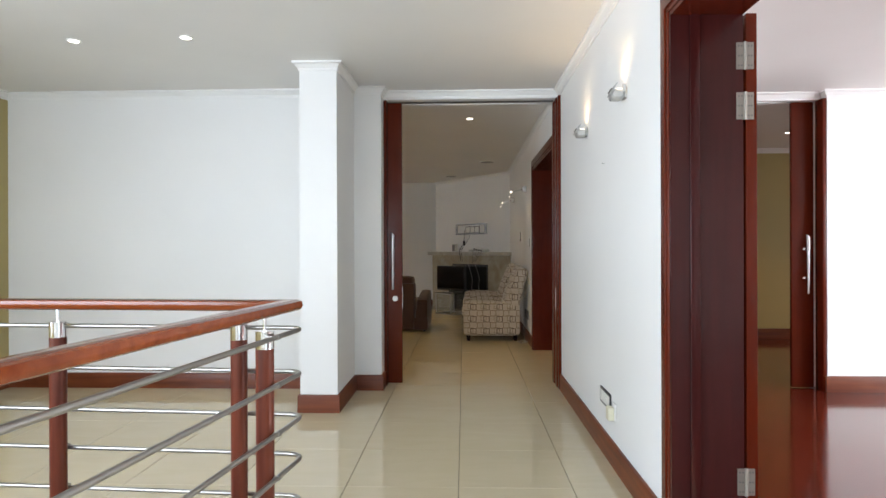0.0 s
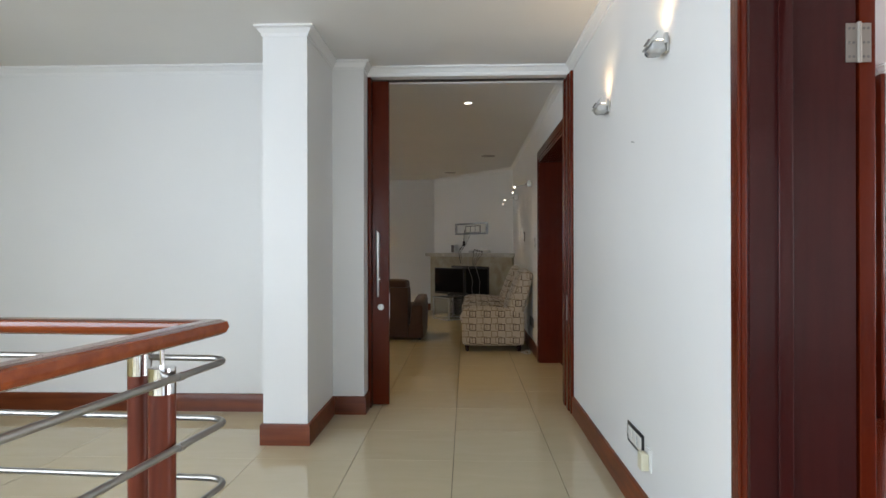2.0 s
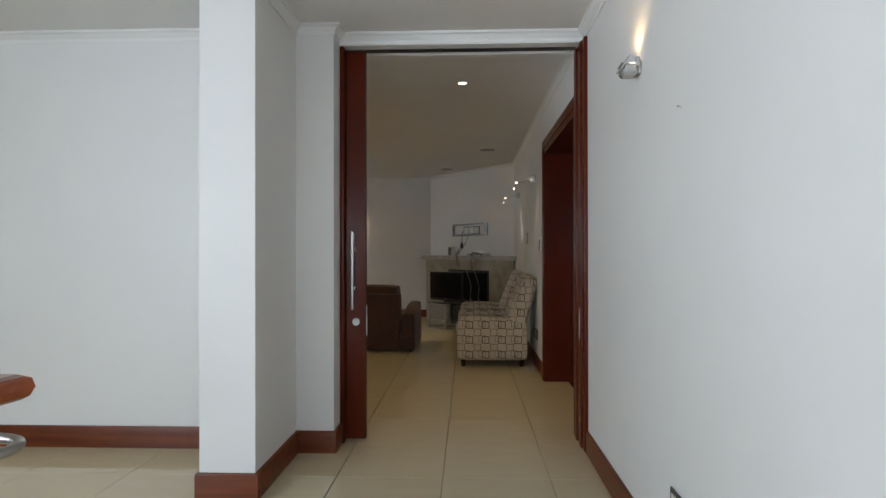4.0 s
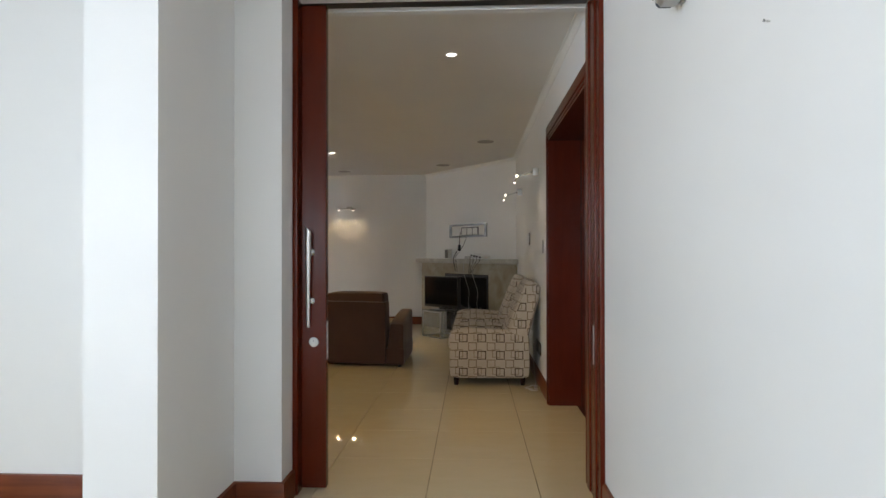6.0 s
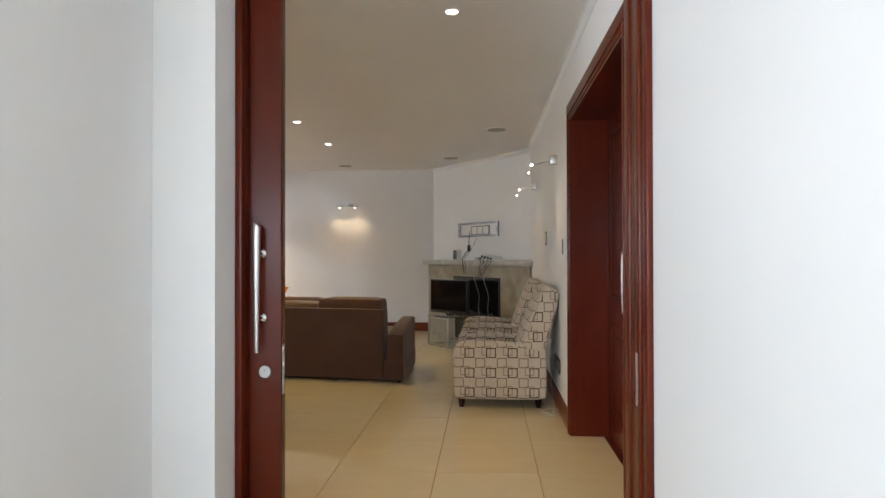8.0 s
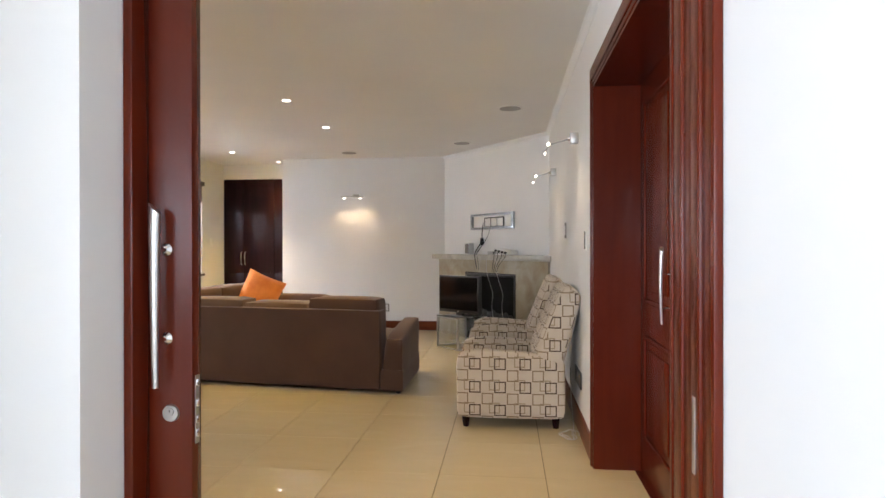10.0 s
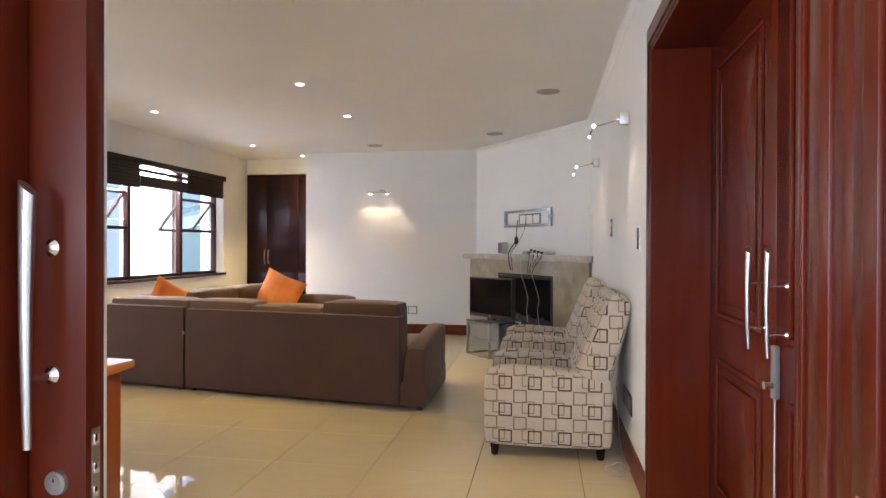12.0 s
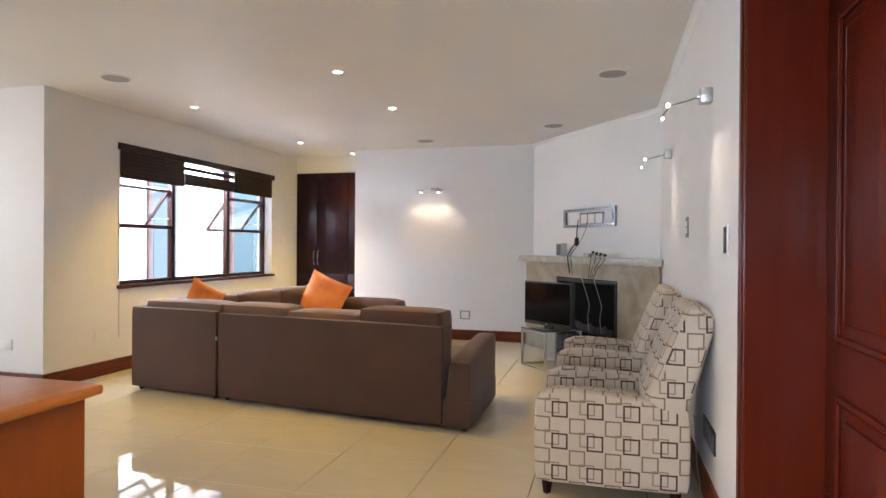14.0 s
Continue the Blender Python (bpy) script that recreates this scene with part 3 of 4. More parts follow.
# ---- hall: balustrade ----
CORNER, FAR, NEAR = Vector((-0.745, 2.49, 0)), Vector((-4.14, 2.705, 0)), Vector((-1.03, 0.25, 0))


def corner_path(off, z, r, a=FAR, b=NEAR, c=CORNER):
    """From far end round the corner to near end, shifted outward by off, with a rounded corner of radius r."""
    u, w = (a - c).normalized(), (b - c).normalized()
    mid = (u + w).normalized()
    k = c - mid * off / math.sin(u.angle(w) / 2)
    pts = [k + (a - c)]
    p0, p1 = k + u * r, k + w * r
    for i in range(9):
        s = i / 8
        pts.append((p0 * (1 - s) + k * s) * (1 - s) + (k * (1 - s) + p1 * s) * s)
    pts.append(k + (b - c))
    return [Vector((p.x, p.y, z)) for p in pts]


TUBES = (0.903, 0.705, 0.508, 0.328, 0.138)
rail = thing("balustrade", "timber and stainless steel balustrade round the stairwell", "railing")
prof = [(-0.034, 0.992), (-0.024, 0.985), (0.024, 0.985), (0.034, 0.992), (0.04, 1.008), (0.036, 1.026), (0.02, 1.035), (-0.02, 1.035), (-0.036, 1.026), (-0.04, 1.008)]
part("handrail", sweep(bmesh.new(), prof, [tuple(p.xy) for p in (FAR, CORNER, NEAR)]), RAILWOOD, rail, "glossy red-brown timber handrail")
for z in TUBES:
    part("tube_rail", tube(bmesh.new(), corner_path(0.045, z, 0.09), 0.0105, 10), TUBESTEEL, rail, "brushed stainless steel tube rail")
POSTS = [(-0.985, 2.50), (-1.865, 2.565), (-2.85, 2.625), (-3.8, 2.685), (-0.785, 2.25), (-0.975, 0.80)]


def post_spot(x, y):
    post = part("post", cyl(bmesh.new(), (x, y, 0.085), (x, y, 0.855), 0.037, seg=24), POSTWOOD, rail, "turned red-brown timber post")
    bm = cyl(bmesh.new(), (x, y, 0.855), (x, y, 0.928), 0.0375, seg=24)
    part("cap", bm, CHROME, post, "chrome cap")
    bm = cyl(bmesh.new(), (x, y, 0.0), (x, y, 0.085), 0.0375, seg=24)
    cyl(bm, (x, y, 0.0), (x, y, 0.008), 0.055, seg=24)
    part("foot", bm, CHROME, post, "chrome foot")
    part("rod", cyl(bmesh.new(), (x, y, 0.928), (x, y, 0.99), 0.007, seg=10), CHROME, post)
    u = (FAR - CORNER).normalized() if y > 2.4 else (NEAR - CORNER).normalized()
    n = Vector((-u.y, u.x, 0))
    n = n if n.dot(Vector((1, 0.8, 0))) > 0 else -n
    for z in TUBES:
        p = Vector((x, y, z))
        bm = cyl(bmesh.new(), p + n * 0.03, p + n * 0.056, 0.005, seg=8)
        cyl(bm, p + n * 0.056 - u * 0.011, p + n * 0.056 + u * 0.011, 0.0128, seg=12)
        part("bracket", bm, TUBESTEEL, post)


for x, y in POSTS:
    post_spot(x, y)

# ---- lamps and plates ----
DOWN_W = 41.0


def downlight(x, y, power, r=0.040, top=CEILING):
    d = thing("downlight", "lit round white recessed ceiling downlight", "downlight", Matrix.Translation((x, y, top)), "recessed downlights")
    bm = bmesh.new()
    tube(bm, [(r * math.cos(a * math.pi / 12), r * math.sin(a * math.pi / 12), -0.003) for a in range(25)], 0.006, 6)
    part("ring", bm, WHITEPLASTIC, d)
    part("lens", cyl(bmesh.new(), (0, 0, -0.004), (0, 0, -0.001), r - 0.006, seg=20), DOWN, d, "glowing frosted lens")
    small_lamp("downlight_lamp", (x, y, top - 0.012), (x, y, 0), power, 92, (1, 0.63, 0.11), 0.03)


for x, y in ((-1.85, 3.87), (-2.65, 3.90), (0.10, 6.58), (-3.68, 10.26), (-1.73, 10.77), (-1.72, 9.44), (-3.66, 12.45), (-3.35, 13.5), (3.9, 7.2)):
    downlight(x, y, 34.0 if 5 < y < 7 else DOWN_W if y > 5 else 7.0, top=CEIL_BED if x > 1 else CEILING)


def speaker(x, y):
    d = thing("ceiling_speaker", "round grey ceiling speaker grille", "speaker", Matrix.Translation((x, y, CEILING)), "ceiling speakers")
    part("rim", cyl(bmesh.new(), (0, 0, -0.008), (0, 0, 0), 0.118, 0.124, 32), CEIL, d)
    part("grille", cyl(bmesh.new(), (0, 0, -0.011), (0, 0, -0.0075), 0.106, seg=32), GRILLE, d, "grey perforated grille")


for x, y in ((-3.63, 9.17), (0.42, 10.0), (-0.22, 12.02), (-1.95, 12.68)):
    speaker(x, y)


def sconce(y, z):
    """Small metal block uplighter on the hall's east wall."""
    d = thing("wall_sconce", "small satin metal block uplighter, lit", "wall lamp", Matrix.Translation((XE, y, z)), "hall wall lamps")
    part("backplate", B((-0.012, -0.0005, -0.034, 0.034, -0.03, 0.03, 0.003)), NICKEL, d)
    part("body", B((-0.084, -0.013, -0.045, 0.036, -0.038, 0.016, 0.014, 1)), SATIN, d, "satin aluminium lamp body")
    part("end_cap", B((-0.078, -0.022, 0.0365, 0.052, -0.032, 0.014, 0.010, 1)), DARKGREY, d, "dark grey end cap")
    bm = bmesh.new()
    ends = [[bm.verts.new((px, py, pz)) for px, pz in ((-0.094, -0.012), (-0.089, -0.016), (-0.050, 0.046), (-0.055, 0.049))] for py in (-0.047, 0.030)]
    for k in range(4):
        bm.faces.new((ends[0][k], ends[0][(k + 1) % 4], ends[1][(k + 1) % 4], ends[1][k]))
    bm.faces.new(ends[0][::-1])
    bm.faces.new(ends[1])
    bmesh.ops.recalc_face_normals(bm, faces=bm.faces)
    hood = part("hood", bm, SATIN, d, "tilted satin aluminium hood plate")
    bm = B((-0.007, 0.0, -0.014, 0.014, -0.014, 0.014, 0.002))
    bmesh.ops.transform(bm, matrix=pose(-0.0815, -0.006, 0.010, 0, 32, 0), verts=bm.verts)
    part("hood_boss", bm, GREYPLASTIC, hood)
    part("fin", B((-0.03, -0.014, -0.062, -0.0455, -0.004, 0.036, 0.002)), SATIN, d)
    part("lens", B((-0.05, -0.018, -0.030, 0.022, 0.0165, 0.019)), BULB, d, "glowing top lens")
    small_lamp("sconce_lamp", (XE - 0.042, y, z + 0.046), (XE - 0.40, y, z + 1), 3.2, 150, (1, 0.66, 0.33), 0.016)


sconce(3.08, 2.09)
sconce(4.10, 2.075)
nail = thing("wall_nail", "small dark nail in the white plaster wall", "nail", Matrix.Translation((XE, 3.57, 1.782)))
part("shank", cyl(bmesh.new(), (-0.0005, 0, 0), (-0.012, 0, 0.002), 0.002, seg=8), STEEL, nail)
part("head", cyl(bmesh.new(), (-0.0121, 0, 0.002), (-0.0145, 0, 0.0022), 0.0034, seg=10), GREYPLASTIC, nail)


def arm_lamp(y):
    """Two small spots on a rod that reaches out from the living room's east wall."""
    d = thing("arm_wall_lamp", "chrome wall lamp with two lit spots on a rod", "wall lamp", Matrix.Translation((XE, y, 2.08)), "arm lamps")
    part("backplate", B((-0.058, -0.0005, -0.034, 0.034, -0.038, 0.038, 0.004)), NICKEL, d)
    part("swivel", cyl(bmesh.new(), (-0.058, 0, -0.004), (-0.078, 0, -0.006), 0.014, 0.010, 14), CHROME, d)
    for dy in (-0.008, 0.008):
        part("arm", tube(bmesh.new(), [(-0.072, dy, -0.006), (-0.12, dy - 0.004, -0.022), (-0.205, dy * 0.4 - 0.01, -0.044)], 0.0032), ZINC, d)
    part("stem", tube(bmesh.new(), [(-0.205, -0.01, -0.044), (-0.225, -0.012, -0.075), (-0.236, -0.013, -0.10)], 0.006), GREYPLASTIC, d, "dark grey lamp stem")
    for dx, dz, r in ((-0.213, -0.042, 0.0110), (-0.239, -0.110, 0.0075)):
        bm = bmesh.new()
        bmesh.ops.create_icosphere(bm, subdivisions=2, radius=r)
        for v in bm.verts:
            v.co.z *= 1.15
        bmesh.ops.translate(bm, vec=(dx, -0.013, dz), verts=bm.verts)
        part("bulb", bm, BULB, d, "glowing bulb")
    small_lamp("arm_lamp_light", (XE - 0.265, y - 0.03, 1.94), (XE, y - 0.30, 1.50), 1.5, 90, r=0.05, blend=1.0)


arm_lamp(8.27)
arm_lamp(10.27)
d = thing("bar_wall_lamp", "chrome bar wall lamp with two lit spots", "wall lamp", Matrix.Translation((-2.02, YN, 2.09)))
part("backplate", B((0.0, 0.10, -0.085, -0.0005, 0.004, 0.040, 0.004)), NICKEL, d)
part("bar", B((-0.185, 0.185, -0.145, -0.085, -0.010, 0.003, 0.004)), NICKEL, d)
for x in (-0.13, 0.12):
    s = part("spot", cyl(bmesh.new(), (x, -0.115, -0.0105), (x, -0.115, -0.030), 0.034, 0.028, 16), CHROME, d)
    part("bulb", cyl(bmesh.new(), (x, -0.115, -0.0305), (x, -0.115, -0.036), 0.020, seg=14), BULB, s, "glowing bulb")
for x in (-2.17, -1.87):
    small_lamp("bar_lamp_light", (x, YN - 0.115, 2.045), (x, YN - 0.42, 1.2), 2.4, 122, (1, 0.70, 0.38), 0.012, 0.35)


def plate(name, m, w, h, label, category, material=GREYPLASTIC, cells=2, cell=WHITEPLASTIC, upright=False, edge=0.012, gap=0.002):
    """A flush plate in its own x-z plane, facing -y."""
    d = thing(name, label, category, m)
    part("frame", B((-w / 2, w / 2, -0.008, -0.0005, -h / 2, h / 2, 0.002)), material, d)
    for i in range(cells):
        if upright:
            a, b = -h / 2 + edge, h / 2 - edge
            s = (b - a) / cells
            bb = (-w / 2 + edge, w / 2 - edge, -0.0105, -0.0078, a + i * s + gap, a + (i + 1) * s - gap, 0.001)
        else:
            a, b = -w / 2 + edge, w / 2 - edge
            s = (b - a) / cells
            bb = (a + i * s + gap, a + (i + 1) * s - gap, -0.0105, -0.0078, -h / 2 + edge, h / 2 - edge, 0.001)
        part("rocker", B(bb), cell, d)
    return d


def on_east(y, z):
    return pose(XE, y, z, 0, 0, -90)


plate("socket_plate", on_east(3.545, 0.345), 0.27, 0.10, "black framed wall socket plate with white modules", "socket", BLACKPLASTIC, 3, edge=0.016, gap=0.005)
pl = plate("plug_adapter", on_east(3.335, 0.315), 0.085, 0.10, "white plug adapter pushed on the wall", "adapter", WHITEPLASTIC, 1)
part("block", B((-0.033, 0.033, -0.045, -0.0106, -0.046, 0.030, 0.006)), CREAMPLASTIC, pl, "yellowed plug block")
plate("light_switch", on_east(9.20, 1.437), 0.115, 0.135, "grey framed light switch plate", "switch", GREYPLASTIC, 2, WHITEPLASTIC, True, 0.022, 0.005)
plate("intercom_panel", on_east(7.825, 1.336), 0.09, 0.14, "slim white and black wall control panel", "control panel", WHITEPLASTIC, 1, BLACKGLASS)
plate("socket_plate", on_east(8.24, 0.355), 0.36, 0.115, "black framed wall socket plate", "socket", BLACKPLASTIC, 3, GREYPLASTIC, edge=0.016, gap=0.007)
plate("socket_plate", pose(-1.53, YN, 0.345), 0.14, 0.12, "grey framed double wall socket", "socket", GREYPLASTIC, 1)
plate("thermostat", pose(XWIN, 13.37, 1.385, 0, 0, 90), 0.10, 0.10, "small white wall thermostat", "thermostat", WHITEPLASTIC, 1, WHITEPLASTIC)
plate("blank_plate", pose(XWIN, 9.87, 0.40, 0, 0, 90), 0.19, 0.13, "white blank wall plate", "socket", WHITEPLASTIC, 1)
plate("blank_plate", pose(-4.85, 9.22, 0.386), 0.13, 0.10, "white blank wall plate", "socket", WHITEPLASTIC, 1)

# ---- living room: window with blind ----
win = tagged(thing("window_1", "dark timber window with two open top-hung sashes", "window"), kind="structure")
XF = XWIN - 0.13


def frame_bars(bm, y0, y1, z0, z1, w, x0, x1):
    for s in ((y0, y1, z0, z0 + w), (y0, y1, z1 - w, z1), (y0, y0 + w, z0 + w, z1 - w), (y1 - w, y1, z0 + w, z1 - w)):
        box(bm, x0, x1, *s, 0.004, 1)
    return bm


part("window_frame", frame_bars(bmesh.new(), WY0, WY1, WZ0, WZ1, 0.036, XF - 0.06, XF + 0.01), WINFRAME, win)
M1, M2 = 11.06, 12.14
for y in (M1, M2):
    part("mullion", B((XF - 0.06, XF + 0.01, y - 0.028, y + 0.028, WZ0 + 0.036, WZ1 - 0.036, 0.004)), WINFRAME, win)
for a, b in ((WY0 + 0.036, M1 - 0.028), (M2 + 0.028, WY1 - 0.036)):
    part("transom", B((XF - 0.055, XF + 0.008, a, b, 1.48, 1.522, 0.004)), WINFRAME, win)
    g = part("pane", B((XF - 0.03, XF - 0.025, a, b, WZ0 + 0.036, 1.48)), GLASS, win)
    g.visible_shadow = False
    sash = part("sash", frame_bars(bmesh.new(), a + 0.005, b - 0.005, -0.57, 0.0, 0.034, -0.018, 0.018), SASHWOOD, win, "open top-hung timber sash")
    sash.matrix_basis = pose(XF - 0.02, 0, 1.945, 0, 38, 0)
    g = part("sash_pane", B((-0.003, 0.003, a + 0.035, b - 0.035, -0.538, -0.032)), GLASS, sash)
    g.visible_shadow = False
    part("stay", B((XF - 0.3, XF - 0.02, b - 0.03, b - 0.02, 1.60, 1.612)), NICKEL, win)
g = part("pane", B((XF - 0.03, XF - 0.025, M1 + 0.028, M2 - 0.028, WZ0 + 0.036, WZ1 - 0.036)), GLASS, win)
g.visible_shadow = False
part("window_sill", B((XWIN - 0.13, XWIN + 0.03, WY0 - 0.04, WY1 + 0.04, WZ0 - 0.035, WZ0, 0.006)), WINFRAME, win, "dark timber sill")
bl = thing("roller_blind", "dark brown slatted timber blind drawn up", "blind")
part("head_rail", B((XWIN - 0.05, XWIN + 0.03, WY0 - 0.03, WY1 + 0.03, 2.27, 2.34, 0.005)), BLIND, bl)
for y0, y1, zs in ((WY0 - 0.01, 11.10, (2.01, 2.05, 2.09, 2.13, 2.17, 2.21, 2.25)), (11.11, 12.10, (2.035, 2.065, 2.095, 2.125, 2.205)), (12.11, WY1 + 0.01, (2.03, 2.07, 2.11, 2.15, 2.19, 2.23, 2.25))):
    for z in zs:
        s = part("slat", B((-0.006, 0.006, y0, y1, -0.024, 0.024, 0.002)), BLIND, bl)
        s.matrix_basis = pose(XWIN - 0.01, 0, z, 0, 14, 0)
part("cord", tube(bmesh.new(), [(XWIN + 0.012, 10.08, 2.27), (XWIN + 0.012, 10.075, 1.4), (XWIN + 0.012, 10.08, 0.35)], 0.0035, 6), WHITECABLE, bl)

# built-in cupboard in the recess
cup = thing("cupboard", "tall dark mahogany built-in cupboard with two doors", "cupboard")
part("carcass", B((XWIN + 0.002, -3.202, 13.82, 14.19, 0, 2.455)), DARKDOOR, cup)
for a, b, hx in ((-4.435, -4.085, -4.115), (-4.08, -3.545, -4.05), (-3.54, -3.21, None)):
    dd = part("door", B((a, b, 13.798, 13.819, 0.86, 2.45, 0.003)), DARKDOOR, cup)
    part("drawer_front", B((a, b, 13.798, 13.819, 0.08, 0.855, 0.003)), DARKDOOR, cup)
    if hx is None:
        continue
    part("handle", tube(bmesh.new(), [(hx, 13.797, 1.0), (hx, 13.765, 1.02), (hx, 13.758, 1.11), (hx, 13.765, 1.2), (hx, 13.797, 1.22)], 0.008), STEEL, dd, "steel bow handle")

# ---- furniture ----
def rounded(bm, x0, x1, y0, y1, z0, z1, r=0.05, puff=0.0, n=6):
    """A padded block: bevelled box with faces swelling outward by puff."""
    b2 = bmesh.new()
    box(b2, x0, x1, y0, y1, z0, z1)
    bmesh.ops.subdivide_edges(b2, edges=b2.edges, cuts=n, use_grid_fill=True)
    c = Vector(((x0 + x1) / 2, (y0 + y1) / 2, (z0 + z1) / 2))
    h = Vector(((x1 - x0) / 2, (y1 - y0) / 2, (z1 - z0) / 2))
    for v in b2.verts:
        d = v.co - c
        inner = Vector([max(-(h[i] - r), min(h[i] - r, d[i])) for i in range(3)])
        out = d - inner
        q = Vector((d.x / h.x, d.y / h.y, d.z / h.z))
        if out.length > 1e-6:
            k = max(abs(out.x), abs(out.y), abs(out.z))
            d = inner + out.normalized() * r * (k / r if k < r else 1)
        w = (1 - q.x ** 2 * 0.9) * (1 - q.y ** 2 * 0.9) if abs(q.z) > 0.99 else ((1 - q.x ** 2 * 0.9) * (1 - q.z ** 2 * 0.9) if abs(q.y) > 0.99 else (1 - q.y ** 2 * 0.9) * (1 - q.z ** 2 * 0.9))
        ax = 2 if abs(q.z) > 0.99 else (1 if abs(q.y) > 0.99 else 0)
        d[ax] += math.copysign(puff * max(w, 0), q[ax])
        v.co = c + d
    me = bpy.data.meshes.new("tmp")
    b2.to_mesh(me)
    b2.free()
    bm.from_mesh(me)
    bpy.data.meshes.remove(me)
    return bm


def padded(*spec, **kw):
    return rounded(bmesh.new(), *spec, **kw)


sofa = thing("corner_sofa", "large brown cloth corner sofa seen from behind", "sofa", pose(-3.75, 9.49, 0, 0, 0, -8.0))
L, D, W = 3.20, 0.95, 1.02
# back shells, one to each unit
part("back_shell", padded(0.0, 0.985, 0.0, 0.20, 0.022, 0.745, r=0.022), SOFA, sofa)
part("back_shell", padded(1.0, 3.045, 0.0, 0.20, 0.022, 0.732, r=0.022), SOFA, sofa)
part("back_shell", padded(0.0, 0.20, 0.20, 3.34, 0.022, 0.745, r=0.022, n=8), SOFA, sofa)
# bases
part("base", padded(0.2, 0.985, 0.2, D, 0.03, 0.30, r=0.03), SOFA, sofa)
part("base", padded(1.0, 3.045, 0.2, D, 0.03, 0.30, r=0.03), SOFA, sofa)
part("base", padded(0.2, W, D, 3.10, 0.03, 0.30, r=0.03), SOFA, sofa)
# seats
part("seat_cushion", padded(0.22, 0.985, 0.22, D, 0.30, 0.46, r=0.04, puff=0.015), SEAT, sofa)
for a, b in ((1.0, 1.97), (1.98, 2.98)):
    part("seat_cushion", padded(a, b, 0.22, D + 0.02, 0.30, 0.46, r=0.04, puff=0.015), SEAT, sofa)
for a, b in ((D + 0.03, 2.06), (2.07, 3.09)):
    part("seat_cushion", padded(0.22, W + 0.02, a, b, 0.30, 0.46, r=0.04, puff=0.015), SEAT, sofa)
# back cushions rise over the shells
for a, b, z in ((0.12, 0.99, 0.81), (1.0, 1.66, 0.81), (1.665, 2.325, 0.785), (2.33, 3.0, 0.835)):
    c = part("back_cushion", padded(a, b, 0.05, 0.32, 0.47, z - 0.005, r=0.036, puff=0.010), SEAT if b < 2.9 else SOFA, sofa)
for a, b in ((0.35, 1.05), (1.06, 1.75), (1.76, 2.42), (2.43, 3.08)):
    part("back_cushion", padded(0.06, 0.32, a, b, 0.47, 0.795, r=0.045, puff=0.014), SEAT, sofa)
# arms with a sloping top
def arm(x0, x1, y0, y1, z_back, z_front):
    bm = bmesh.new()
    rounded(bm, x0, x1, y0, y1, 0.13, z_front, r=0.05, puff=0.006)
    for v in bm.verts:
        s = (v.co.y - y0) / (y1 - y0)
        if v.co.z > 0.3:
            v.co.z -= (z_front - z_back) * max(0.0, 1 - s) ** 2 * (v.co.z - 0.3) / (z_front - 0.3)
        lean = (x1 - v.co.x) / (x1 - x0)
        v.co.x -= 0.13 * s
        v.co.x += 0.05 * lean * max(0.0, v.co.z - 0.2) / (z_front - 0.2)
    return bm


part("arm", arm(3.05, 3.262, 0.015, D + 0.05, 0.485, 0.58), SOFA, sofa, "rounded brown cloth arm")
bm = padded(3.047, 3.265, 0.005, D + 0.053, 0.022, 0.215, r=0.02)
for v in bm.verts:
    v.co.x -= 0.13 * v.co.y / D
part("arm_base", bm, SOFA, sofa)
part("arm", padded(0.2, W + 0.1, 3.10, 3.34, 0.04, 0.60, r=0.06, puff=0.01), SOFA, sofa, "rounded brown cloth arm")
for x, y in ((0.07, 0.06), (0.93, 0.06), (1.06, 0.06), (3.2, 0.06), (3.06, 0.95), (0.07, 3.28), (1.0, 3.28), (0.9, 1.1)):
    part("foot", cyl(bmesh.new(), (x, y, 0), (x, y, 0.05), 0.022, 0.026, 12), BLACKPLASTIC, sofa)
part("clip", B((0.986, 0.999, -0.004, 0.006, 0.50, 0.53)), NICKEL, sofa)


def pillow(name, m, s, label):
    """A square cushion in its own x-z plane, fat in the middle with pinched corners."""
    bm = bmesh.new()
    n = 14
    for side in (1, -1):
        grid = []
        for i in range(n + 1):
            row = []
            for j in range(n + 1):
                u, w = 2 * i / n - 1, 2 * j / n - 1
                t = max(0.0, (1 - u * u) * (1 - w * w)) ** 0.45
                pinch = 1 - 0.07 * (1 - abs(u) ** 2) * abs(w) ** 4 if abs(w) >= abs(u) else 1 - 0.07 * (1 - abs(w) ** 2) * abs(u) ** 4
                row.append(bm.verts.new((u * s / 2 * pinch, side * (0.075 * t + 0.002) + 0.006 * noise.noise(Vector((u * 2, w * 2, side))), w * s / 2 * pinch)))
            grid.append(row)
        for i in range(n):
            for j in range(n):
                q = (grid[i][j], grid[i + 1][j], grid[i + 1][j + 1], grid[i][j + 1])
                bm.faces.new(q if side < 0 else q[::-1])
    bmesh.ops.remove_doubles(bm, verts=bm.verts, dist=0.006)
    ob = new(name, mesh_of(name, bm, ORANGE))
    ob.matrix_basis = m
    return tagged(ob, label, "cushion", "orange cushions")


pillow("scatter_cushion", pose(-2.89, 11.63, 0.68, -15, 24, 15), 0.52, "bright orange velvet scatter cushion on the sofa")
pillow("scatter_cushion", pose(-3.22, 9.79, 0.765, -10, 30, 64), 0.36, "bright orange velvet scatter cushion in the sofa's corner")


